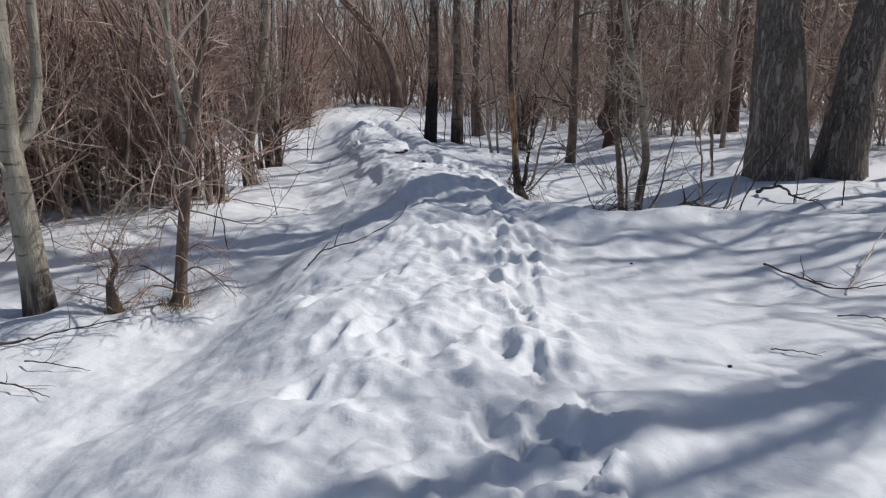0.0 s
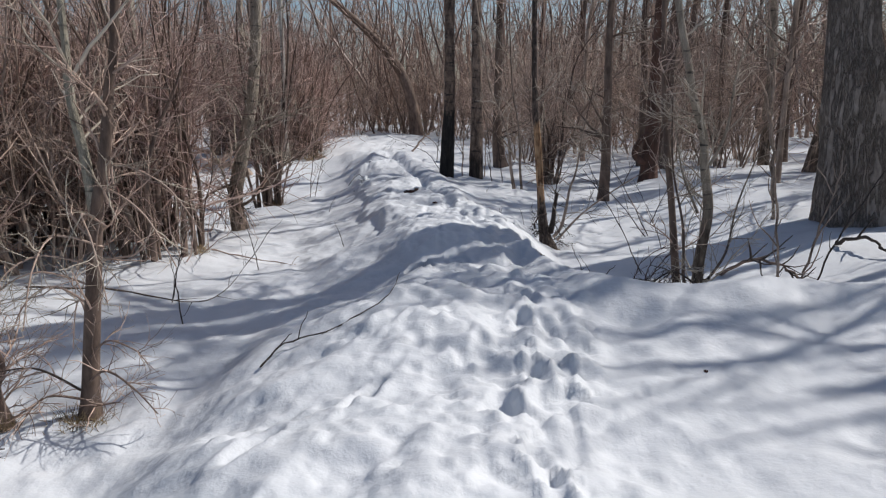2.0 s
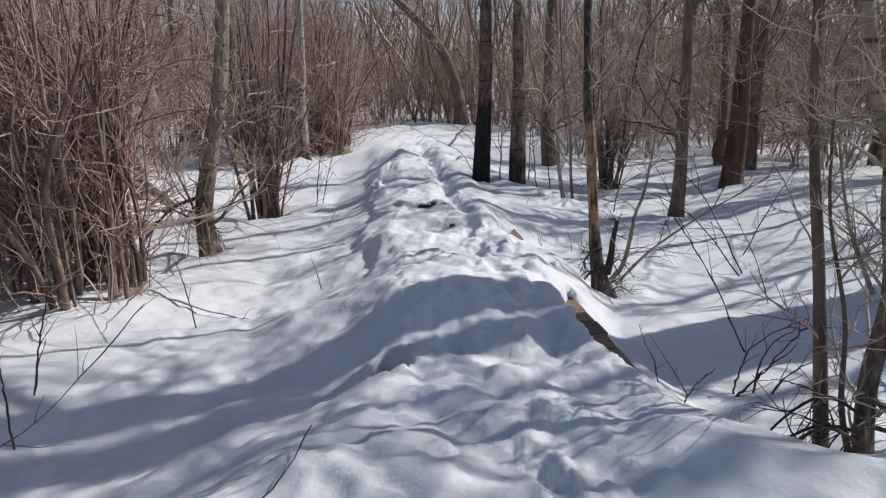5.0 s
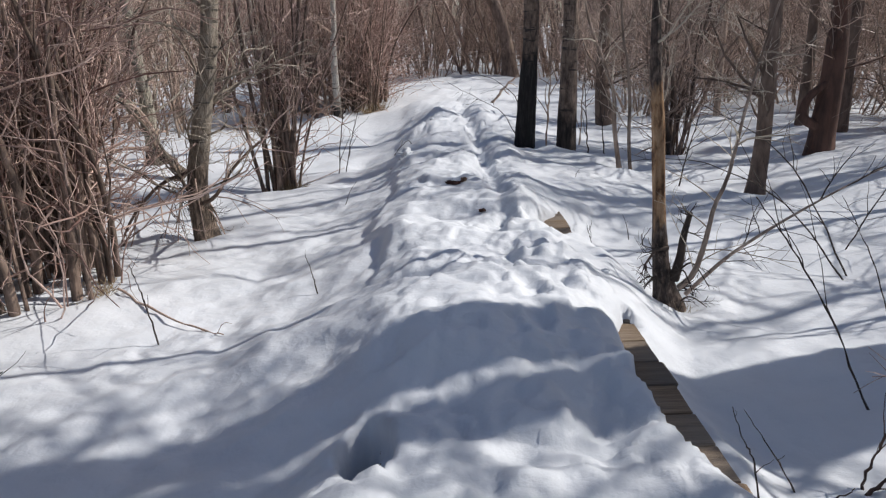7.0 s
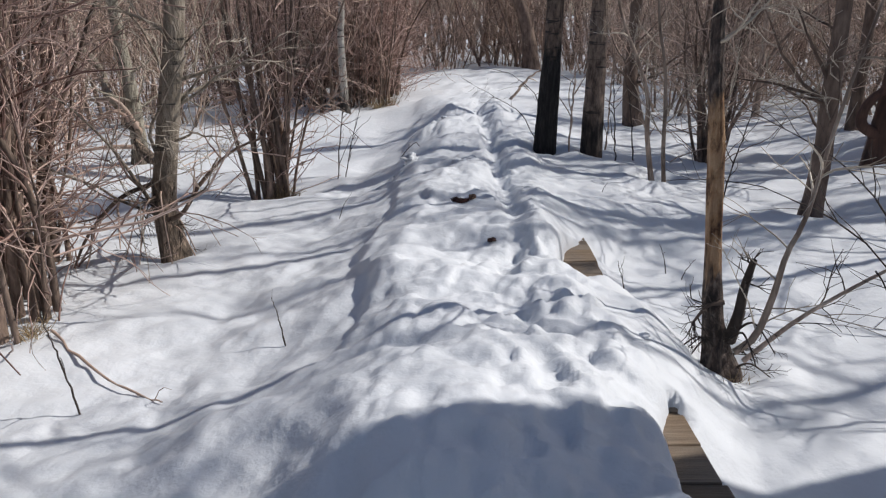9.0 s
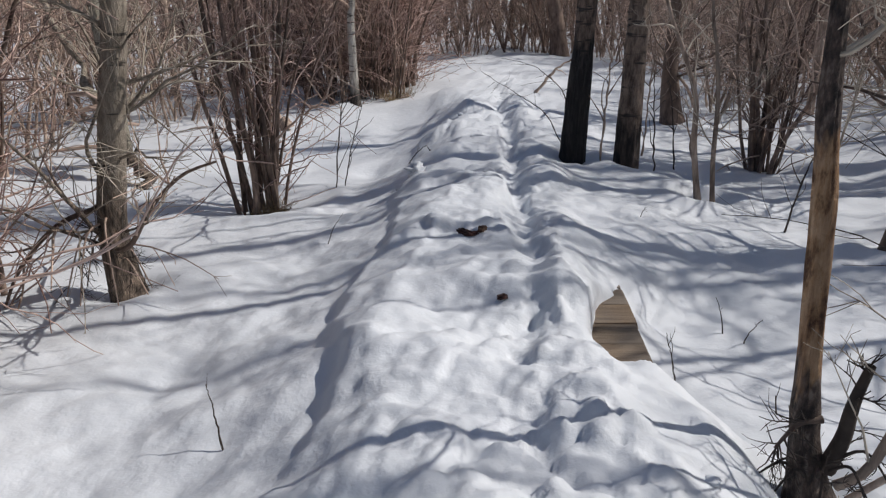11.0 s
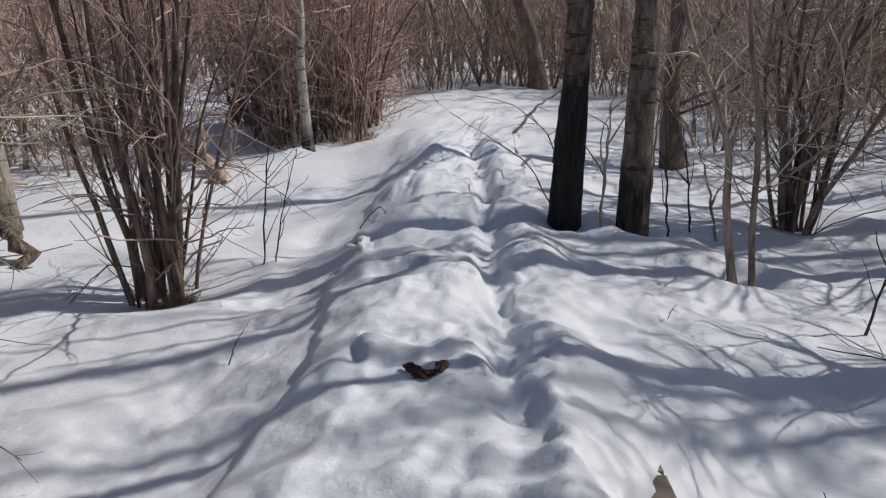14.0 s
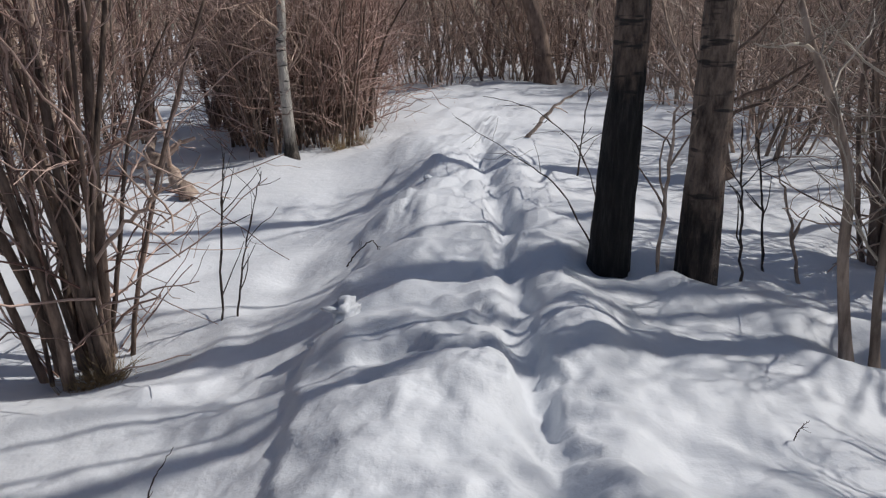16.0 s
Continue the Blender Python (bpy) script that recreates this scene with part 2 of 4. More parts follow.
def tube_arrays(poly, rad, sides, shape=None):
    """poly (B, N, 3), rad (B, N): open tubes as vertices and quads. shape(angle, B, N) scales the radius."""
    B, N, _ = poly.shape
    tan = unit(np.gradient(poly, axis=1))
    ref = np.tile(np.array([0.31, 0.83, 0.17]), (B, 1, 1))
    ref = np.where(np.abs((tan * ref).sum(-1, keepdims=True)).max(1, keepdims=True) > 0.9, np.array([0.9, -0.2, 0.1]), ref)
    u = unit(np.cross(tan, ref))
    v = np.cross(tan, u)
    ang = np.arange(sides) * 2 * np.pi / sides
    rr = rad[:, :, None] * np.ones(sides)
    if shape is not None:
        rr = rr * shape
    p = poly[:, :, None] + rr[..., None] * (np.cos(ang)[:, None] * u[:, :, None] + np.sin(ang)[:, None] * v[:, :, None])
    i = (np.arange(B)[:, None, None] * N + np.arange(N - 1)[None, :, None]) * sides
    j, j2 = np.arange(sides), (np.arange(sides) + 1) % sides
    q = np.stack([i + j, i + j2, i + sides + j2, i + sides + j], -1)
    return p.reshape(-1, 3), q.reshape(-1, 4)


def join_arrays(parts):
    vs, qs, o = [], [], 0
    for v, q in parts:
        vs.append(v), qs.append(q + o)
        o += len(v)
    return np.concatenate(vs), np.concatenate(qs)


def shoots(start, way, length, r0, r1, n, wander=0.12, up=0.0, rng=R):
    """Polylines that start at start along way, wander and bend up (or down)."""
    B = len(start)
    step = (np.asarray(length) / (n - 1)).reshape(-1, 1)
    d, p = unit(np.asarray(way, float)), np.asarray(start, float)
    out = [p]
    for _ in range(n - 1):
        d = unit(d + rng.normal(0, wander, (B, 3)) + np.array([0, 0, up]))
        p = p + d * step
        out.append(p)
    f = np.linspace(0, 1, n)
    rad = np.outer(np.broadcast_to(r0, B), 1 - f) + np.outer(np.broadcast_to(r1, B), f)
    return np.stack(out, 1), rad


def side_shoots(poly, rad, count, u0, u1, angle, l0, l1, thick, n, wander=0.15, up=0.05, taper=0.25, rng=R):
    """count shoots from each polyline, between u0 and u1 of its length."""
    B, N, _ = poly.shape
    u = rng.uniform(u0, u1, (B, count)) * (N - 1)
    i = np.minimum(u.astype(int), N - 2)
    f = (u - i)[..., None]
    b = np.arange(B)[:, None]
    p = poly[b, i] * (1 - f) + poly[b, i + 1] * f
    r = (rad[b, i] * (1 - f[..., 0]) + rad[b, i + 1] * f[..., 0])
    tan = unit(poly[b, i + 1] - poly[b, i])
    side = unit(np.cross(tan, rng.normal(0, 1, tan.shape)))
    an = np.radians(rng.normal(angle, angle * 0.25, (B, count)))[..., None]
    d = tan * np.cos(an) + side * np.sin(an)
    ln = rng.uniform(l0, l1, (B, count)) * (1.15 - 0.5 * u / (N - 1))
    rr = np.minimum(r * 0.75, thick * rng.uniform(0.6, 1.2, r.shape))
    return shoots(p.reshape(-1, 3), d.reshape(-1, 3), ln.ravel(), rr.ravel(), rr.ravel() * taper, n, wander, up, rng)


def part(name, me, parent, label=""):
    ob = new(name, me)
    ob.parent = parent
    if label:
        ob["label"] = label
    return ob


def empty(name, loc, label, category, group=""):
    ob = new(name)
    ob.empty_display_size = 0.1
    ob.matrix_basis = Matrix.Translation(loc)
    return tagged(ob, label, category, group)


# ---- snow surface ----
TABLE = np.random.default_rng(5).random((256, 256))


def vnoise(x, y):
    xi, yi = np.floor(x).astype(int), np.floor(y).astype(int)
    fx, fy = x - xi, y - yi
    fx, fy = fx * fx * (3 - 2 * fx), fy * fy * (3 - 2 * fy)
    g = lambda i, j: TABLE[(xi + i) & 255, (yi + j) & 255]
    return (g(0, 0) * (1 - fx) + g(1, 0) * fx) * (1 - fy) + (g(0, 1) * (1 - fx) + g(1, 1) * fx) * fy - 0.5


def fbm(x, y, octaves=4):
    s, a = 0, 1.0
    for k in range(octaves):
        s, a, x, y = s + a * vnoise(x + 17 * k, y + 31 * k), a * 0.5, x * 2.03, y * 2.03
    return s


def sstep(a, b, x):
    t = np.clip((x - a) / (b - a), 0, 1)
    return t * t * (3 - 2 * t)


def board_edge(y):
    """x of the boardwalk's right-hand edge."""
    return 0.97 - 0.2035 * (y - 7.25)


def path_mid(y):
    far = board_edge(y) - 0.66
    near = 0.05 + 0.04 * y
    f = sstep(4.5, 8.5, y)
    return near * (1 - f) + far * f


# footprints: (x, y, length, width, depth, turn)
PRINTS = []
_r = np.random.default_rng(3)
for px, py, deep in ((0.43, 3.73, 0.10), (-0.35, 4.37, 0.07), (-0.36, 3.38, 0.07), (0.30, 4.24, 0.07), (0.44, 5.27, 0.08), (0.47, 4.64, 0.08), (-0.73, 3.91, 0.06), (0.42, 2.97, 0.07), (-0.57, 3.28, 0.05),
                     (-0.60, 2.73, 0.06), (0.60, 5.15, 0.06), (0.21, 4.8, 0.05), (0.54, 3.35, 0.05), (0.27, 3.24, 0.07), (-0.06, 3.1, 0.05), (0.2, 2.35, 0.09), (0.5, 5.75, 0.07), (0.38, 6.3, 0.06), (-0.33, 5.11, 0.05), (-0.1, 1.9, 0.07), (0.35, 1.6, 0.07)):
    left_foot = px < -0.2
    PRINTS.append((px, py, _r.uniform(0.12, 0.16), _r.uniform(0.045, 0.065), deep, _r.normal(-0.45 if left_foot else 0.12, 0.15)))
for yy in np.arange(1.0, 6.4, 0.34):
    PRINTS.append((-0.55 + 0.05 * yy + _r.normal(0, 0.16), yy + _r.normal(0, 0.12), _r.uniform(0.07, 0.17), _r.uniform(0.025, 0.05), _r.uniform(0.015, 0.04), _r.normal(-0.5, 0.2)))
for k in range(44):
    yy = _r.uniform(0.8, 7.0)
    PRINTS.append((_r.normal(0.25, 0.4), yy, _r.uniform(0.025, 0.06), _r.uniform(0.02, 0.04), _r.uniform(0.008, 0.022), _r.uniform(-1, 1)))
for yy in np.arange(15.5, 27.0, 0.2):
    PRINTS.append((board_edge(yy) - 0.6 + _r.normal(0, 0.4), yy, _r.uniform(0.12, 0.22), _r.uniform(0.07, 0.14), _r.uniform(0.03, 0.07), _r.normal(0.2, 0.5)))
for yy in np.arange(7.9, 21.0, 0.33):
    PRINTS.append((board_edge(yy) - 0.55 + _r.normal(0, 0.09), yy + _r.normal(0, 0.08), _r.uniform(0.08, 0.16), _r.uniform(0.045, 0.08), _r.uniform(0.02, 0.06), _r.normal(0.2, 0.3)))
WELLS = []      # trunks sink the snow round them: (x, y, radius)


def snow_height(x, y, fine=True):
    mid, edge = path_mid(y), board_edge(y)
    d, e = x - mid, x - edge
    wob = 0.12 * fbm(x * 0.5, y * 0.9, 2)
    base = 0.10 * fbm(x * 0.33 + 3, y * 0.33, 3) - 0.02 - 0.10 * sstep(-2.0, -3.4, x) * sstep(9.5, 12, y) * (1 - sstep(14, 17, y))
    base = base + 0.27 * sstep(2.2, 4.6, x) * sstep(4, 8, y) * (1 - sstep(14, 22, y))
    base = base + 0.10 * sstep(15, 22, y)
    toe = np.interp(y, (0, 5, 8, 10.5, 12.5, 16, 22), (-1.9, -1.8, -1.7, -1.75, -1.45, -1.35, -2.2))
    brow = np.interp(y, (10.0, 12.0, 16.0, 20.0), (-0.60, -0.36, -0.30, -0.55))
    left = np.clip((d + wob - toe) / (brow - toe), 0, 1)
    left = left ** 1.35 * (1 + 0.35 * (1 - left))
    out = np.interp(y, (7.0, 8.3, 8.8, 9.2, 9.6, 10.0, 10.8, 11.4, 12.2, 13.0, 16, 22), (0.42, 0.30, 0.50, 0.62, 0.5, 0.16, 0.25, 1.0, 1.75, 1.9, 2.0, 2.3)) + 0.10 * fbm(y * 2.3, y * 0 + 9.1, 2)
    top = np.interp(y, (7.0, 8.3, 8.8, 9.2, 9.6, 10.0, 10.8, 12.0, 14.0), (-0.15, -0.34, -0.22, -0.06, -0.12, -0.34, -0.32, -0.2, -0.15))
    right = 1 - np.clip((e + wob * 0.7 - top) / (out - top), 0, 1)
    right = 0.45 * right ** 1.2 * (1 + 0.3 * (1 - right)) + 0.55 * right * right * (3 - 2 * right)
    rise = 0.43 - 0.11 * sstep(11, 12.5, y) - 0.19 * sstep(16, 23, y)
    ridge = left * right
    # broad shelf of deep snow on the near right
    shelf_y = 6.55 + 0.35 * fbm(x * 0.8, x * 0.1 + 4, 2) + 0.1 * (x - 1)
    shelf = (1 - sstep(shelf_y - 0.9, shelf_y + 0.15, y)) * left
    shelf = shelf * (1 - 0.45 * sstep(3.0, 7.0, x))
    ridge = 1 - (1 - np.clip(ridge, 0, 1)) * (1 - np.clip(shelf, 0, 1) * 0.95)
    h = base + rise * ridge
    # the shelf sags towards the start and ends in a raised lip
    h = h - 0.13 * np.exp(-(((x - 1.7) / 0.95) ** 2 + ((y - 4.4) / 0.95) ** 2))
    h = h + 0.17 * np.exp(-(((x - 1.95) / 0.95) ** 2 + ((y - 5.95 - 0.1 * np.sin(x * 3)) / 0.38) ** 2))
    # hollow before the crest, the crest and the cave under its left flank
    lat = sstep(-1.15, -0.15, d) * (1 - sstep(0.2, 0.75, d))
    h = h - 0.08 * lat * sstep(5.9, 6.9, y) * (1 - sstep(7.1, 8.1, y + 0.25 * d * d))
    h = h + 0.085 * np.exp(-((d + 0.2) / 0.5) ** 2) * sstep(6.9, 8.1, y + 0.5 * (d + 0.2) ** 2) * (1 - sstep(8.1, 9.2, y))
    h = h - 0.15 * np.exp(-(((x + 0.62) / 0.30) ** 2 + ((y - 6.95) / 0.5) ** 2))
    u, v = (x + 0.275) + 0.35 * (y - 6.97), (y - 6.97) - 0.35 * (x + 0.275)
    h = h - 1.1 * np.exp(-(((u / 0.085) ** 2 + (v / 0.20) ** 2)) ** 2.5)
    # trodden groove along the top, soft heaps beside the boards
    g = d - 0.17 - 0.16 * fbm(y * 1.3, y * 0.0 + 7.7, 3)
    h = h - 0.095 * np.exp(-((g / 0.085) ** 2) ** 1.3) * sstep(9.6, 11.3, y) * (1 - sstep(19, 22, y)) * (0.75 + 0.6 * fbm(x * 2, y * 2.2, 2))
    h = h + 0.08 * np.exp(-((g - 0.28) / 0.19) ** 2) * (0.6 + 0.9 * fbm(x * 0.6, y * 1.7 + 5, 2)) * sstep(8.6, 9.4, y) * (1 - sstep(16, 20, y))
    cap = 0.31 + 0.5 * np.clip(-e - 0.15, 0, 2)
    h = np.where((y > 8.3) & (y < 11.2), np.minimum(h, cap + 0.6 * np.abs(y - 9.75) ** 3 * 0.2), h)
    h = h + 0.03 * np.exp(-(((x + 0.35) / 0.45) ** 2 + ((y - 13.4) / 0.6) ** 2))
    # peaked heap at the foot of the far birch
    h = h + 0.16 * np.exp(-np.sqrt(((x + 4.3) / 0.16) ** 2 + ((y - 17.9) / 0.2) ** 2 + 0.05))
    # drifts that cross the path
    on = sstep(-2.2, -0.5, d) * (1 - sstep(0.5, 1.6, d))
    h = h + 0.08 * fbm(x * 0.8 + 9, y * 2.0, 3) * (0.3 + 0.7 * on)
    scarp = 1 - sstep(-0.88, -0.78, d + 0.30 * fbm(y * 1.6, y * 0 + 3.3, 4))
    h = h - 0.06 * scarp * sstep(-1.9, -0.95, d) * sstep(8.3, 9.3, y) * (1 - sstep(18, 21, y))
    # spring-melt dimples
    h = h + 0.065 * fbm(x * 2.6, y * 2.6, 3) * (0.75 + 0.25 * on)
    h = h + 0.10 * fbm(x * 1.1 + 21, y * 1.4, 2) * (0.55 + 0.45 * on)
    if fine:
        trod = sstep(-0.8, -0.4, d) * (1 - sstep(0.35, 0.7, d)) * (1 - sstep(22, 27, y)) * (1 - 0.33 * sstep(8.8, 10.5, y))
        near_in = sstep(-3.0, -2.2, x) * (1 - sstep(1.6, 2.2, x)) * (1 - sstep(15, 18, y))
        h = h + 0.036 * fbm(x * 6.5 + 40, y * 5.2, 3) * (0.6 + 0.4 * trod) * near_in * (1 - 0.6 * sstep(0.9, 1.4, x))
        melt = 0.5 - np.abs(fbm(x * 3.1 + 60, y * 4.0 + 8, 2))
        h = h + 0.035 * (melt - 0.3) * (0.55 + 0.45 * trod)
        lump = np.abs(fbm(x * 4.2 + 11, y * 4.2, 3))
        h = h - 0.02 * np.clip(0.16 - lump, 0, 1) / 0.16 * trod
        clod = np.abs(fbm(x * 8.0 + 3, y * 8.0 + 50, 2))
        h = h + 0.06 * (clod - 0.15) * trod * (0.2 + 0.8 * sstep(-0.05, 0.2, d)) * (0.6 + 0.8 * sstep(-0.1, 0.2, fbm(x * 0.9, y * 0.9 + 70, 2)))
        h = h + 0.022 * np.abs(fbm(x * 12.0 + 9, y * 12.0 + 33, 1)) * trod * near_in
        # broken crust: small plates with crisp edges where feet have churned the snow
        churn = trod * (0.35 + 0.65 * sstep(-0.1, 0.25, d)) + 0.55 * sstep(-2.0, -1.2, d) * (1 - sstep(-0.7, -0.4, d)) * (1 - sstep(7.0, 9.0, y))
        patch = sstep(-0.25, 0.25, fbm(x * 1.3 + 80, y * 1.3, 2))
        plate = sstep(-0.04, 0.04, fbm(x * 3.6 + 15, y * 4.6 + 2, 4))
        chip = sstep(-0.05, 0.05, fbm(x * 8.5 + 33, y * 9.5 + 7, 3))
        h = h + (0.040 * plate + 0.020 * chip) * churn * (0.35 + 0.65 * patch)
        # step edges across the trodden top
        pace = y / 0.62 + 0.9 * fbm(x * 1.7 + 5, y * 0.5, 3)
        pace = pace - np.floor(pace)
        tread = sstep(-0.85, -0.65, d) * (1 - sstep(0.0, 0.2, d)) * sstep(10.3, 11.3, y) * (1 - sstep(16.5, 18.5, y))
        h = h + 0.055 * sstep(0.0, 0.14, pace) * (1 - pace) * tread * (0.3 + 1.2 * sstep(-0.2, 0.2, fbm(x * 0.9 + 44, y * 1.1, 2)))
        for px, py, ln, wd, dp, tn in PRINTS:
            box = (np.abs(x - px) < 0.45) & (np.abs(y - py) < 0.45)
            if box.any():
                dx, dy = x[box] - px, y[box] - py
                c, s = math.cos(tn), math.sin(tn)
                q = (((dx * c + dy * s) / wd) ** 2 + ((dy * c - dx * s) / ln) ** 2) * (1 + 1.1 * fbm(x[box] * 9 + px * 7, y[box] * 9, 2))
                h[box] += -0.65 * dp * np.exp(-np.abs(q) ** 1.5) + dp * 0.2 * np.exp(-((np.sqrt(np.abs(q)) - 1.5) / 0.35) ** 2)
        for wx, wy, wr in WELLS:
            q2 = (x - wx) ** 2 + (y - wy) ** 2
            h = h - 0.07 * np.exp(-q2 / (wr * 1.5 + 0.06) ** 2) + 0.03 * np.exp(-((np.sqrt(q2) - wr * 2.2 - 0.12) / 0.14) ** 2)
        h = np.where((e > -1.27) & (e < 0.0) & (y > 6.5) & (y < 12), np.maximum(h, 0.205), h)
        # bare boards along the edge
        jag = 0.05 * fbm(y * 5.0, x * 3.0, 3)
        w1 = np.interp(y, (6.95, 7.15, 7.6, 8.2, 8.62), (-0.03, 0.12, 0.17, 0.12, -0.03)) + jag
        w2 = np.interp(y, (9.70, 9.76, 9.84, 9.95, 10.06, 10.3, 10.5, 10.64, 10.74), (-0.05, 0.03, 0.13, 0.20, 0.22, 0.19, 0.14, 0.07, -0.03)) + jag * 0.6
        for w, y0, y1 in ((w1, 6.97, 8.60), (w2, 9.71, 10.73)):
            w = np.where((y > y0) & (y < y1), w, -1.0)
            bare = sstep(-0.03, 0.03, e + w) * (w > -0.02)
            inside = bare * (1 - sstep(0.03, 0.06, e))
            h = np.where(e < 0.2, h * (1 - inside) + (0.09) * inside, h)
            near = (w > 0.0) & (e >= 0.02) & (e < 0.5)
            h = np.where(near, np.minimum(h, 0.15 + 0.10 * e + 0.02 * fbm(x * 4, y * 4, 2)), h)
    return h


def hz(x, y):
    return float(snow_height(np.array([float(x)]), np.array([float(y)]), False)[0])


# ---- where the trees stand ----
SPOT = {
    "cottonwood": (4.45, 9.55), "leaning_cottonwood": (5.44, 9.64), "aspen_near": (-2.93, 4.80), "aspen_fork": (-1.95, 4.95),
    "stump": (-2.40, 4.88), "aspen_side": (-2.96, 10.62), "birch_far": (-4.12, 18.1), "twin_a": (-0.18, 14.02), "twin_b": (0.34, 14.15),
    "twin_c": (0.85, 17.7), "stub": (1.05, 9.40), "pole": (2.26, 12.5), "dark_red": (3.45, 14.6), "birch_right": (1.86, 6.66),
    "birch_thin": (1.78, 6.85), "pair_a": (0.93, 13.40), "pair_b": (1.06, 13.38), "bush_right": (1.80, 15.36), "clump_b": (-3.18, 12.95),
}
RADIUS = {"cottonwood": 0.40, "leaning_cottonwood": 0.30, "clump_b": 0.3, "bush_right": 0.2}
for key, (sx, sy) in SPOT.items():
    WELLS.append((sx, sy, RADIUS.get(key, 0.10)))


# ---- ground: one sheet of snow ----
def axis(lo, hi, fine, out, grow=1.13):
    a = list(np.arange(lo, hi, fine))
    s, v = fine, a[-1]
    while v < out:
        s *= grow
        v += s
        a.append(v)
    s, v = fine, a[0]
    while v > -out:
        s *= grow
        v -= s
        a.insert(0, v)
    return np.array(a)


gx, gy = axis(-2.1, 1.6, 0.020, 600, 1.10), axis(1.0, 12.5, 0.022, 600, 1.04)
X, Y = np.meshgrid(gx, gy)
Z = snow_height(X.ravel(), Y.ravel())
nx, ny = len(gx), len(gy)
i = np.arange(ny - 1)[:, None] * nx + np.arange(nx - 1)[None, :]
ground = new("ground", mesh_of("ground", np.stack([X.ravel(), Y.ravel(), Z], 1), np.stack([i, i + 1, i + nx + 1, i + nx], -1).reshape(-1, 4), SNOW))
tagged(ground, "sunlit trodden spring snow, drifted high over a buried boardwalk", "snow", kind="structure")

# ---- the buried boardwalk ----
TURN_B = math.degrees(math.atan(0.2035))
boardwalk = tagged(empty("boardwalk", (board_edge(9.0) - 0.6, 9.0, 0.2), "weathered wooden boardwalk mostly buried under trodden snow", "boardwalk"), kind="structure")
boardwalk.matrix_basis = pose(board_edge(9.0) - 0.6, 9.0, 0.155, 0, 0, TURN_B)


def board(bm_seed, length=1.31, width=0.228, thick=0.045):
    r = random.Random(bm_seed)
    bm = bmesh.new()
    bmesh.ops.create_cube(bm, size=1)
    bmesh.ops.scale(bm, vec=(length, width, thick), verts=bm.verts)
    bmesh.ops.bevel(bm, geom=list(bm.edges), offset=0.006, segments=1, affect="EDGES")
    for v in bm.verts:
        v.co += Vector((r.uniform(-0.006, 0.006), r.uniform(-0.003, 0.003), r.uniform(-0.002, 0.002)))
    me = bpy.data.meshes.new("board")
    bm.to_mesh(me)
    bm.free()
    me.materials.append(PLANK)
    return me


BOARDS = [board(k) for k in range(4)]
for k in range(-9, 12):
    p = part("plank", BOARDS[k % 4], boardwalk)
    p.matrix_basis = pose(random.uniform(-0.01, 0.01), k * 0.236, random.uniform(-0.003, 0.003), 0, random.uniform(-0.3, 0.3), 180 * (k % 3 == 0) + random.uniform(-0.4, 0.4))
for k in range(2):
    part("stringer", mesh_of("stringer", *tube_arrays(np.array([[[(0.5, -0.5)[k], -2.3, -0.09], [(0.5, -0.5)[k], 2.6, -0.09]]]), np.full((1, 2), 0.06), 4), PLANK, False), boardwalk)


# ---- trees ----
def curve_through(pts, n):
    """Smooth polyline of n points through a few waypoints."""
    p = np.array(pts, float)
    t = np.linspace(0, len(p) - 1, n)
    i = np.minimum(t.astype(int), len(p) - 2)
    f = (t - i)[:, None]
    g = lambda k: p[np.clip(k, 0, len(p) - 1)]
    a, b, c, d = g(i - 1), g(i), g(i + 1), g(i + 2)
    return 0.5 * (2 * b + (c - a) * f + (2 * a - 5 * b + 4 * c - d) * f ** 2 + (3 * b - a - 3 * c + d) * f ** 3)


def trunk_of(pts, r0, r1, mat, sides=14, rings=40, flare=0.35, knobby=0.05, furrow=0.0, seed=0, reach=1.7):
    """A trunk through waypoints, with root flare, knobs and, for old bark, deep furrows."""
    poly = curve_through(pts, rings)[None]
    z = poly[0, :, 2] - poly[0, 0, 2]
    f = np.linspace(0, 1, rings)
    rad = (r0 * (1 - f) + r1 * f) * (1 + flare * np.exp(-np.maximum(z - 0.15, 0) / (r0 * reach)))
    rad = rad * (1 + knobby * 1.6 * fbm(z * 2.2 + seed, z * 0 + seed * 3.1, 3))
    ang = np.arange(sides) * 2 * np.pi / sides
    ca, sa = np.cos(ang)[None, :], np.sin(ang)[None, :]
    zz = z[:, None] * np.ones((1, sides))
    shape = 1 + knobby * 1.5 * fbm(ca * 1.6 + seed + 9, sa * 1.6 + zz * 1.4 + 5, 3)
    shape = shape + 0.10 * np.exp(-zz / (r0 * 1.5)) * np.cos(ang * 5 + seed)[None, :]
    if furrow:
        ridge = np.abs(fbm(np.cos(ang)[None, :] * 6.5 + seed + zz * 0.05, np.sin(ang)[None, :] * 6.5 + zz * 1.3, 3))
        shape = shape - furrow * np.clip(0.2 - ridge, 0, 1) / 0.2
    v, q = tube_arrays(poly, rad[None], sides, shape[None])
    return mesh_of("trunk", v, q, mat), poly, rad[None]


def twig_mesh(name, groups, mat):
    return mesh_of(name, *join_arrays([tube_arrays(p, r, s) for p, r, s in groups]), mat)


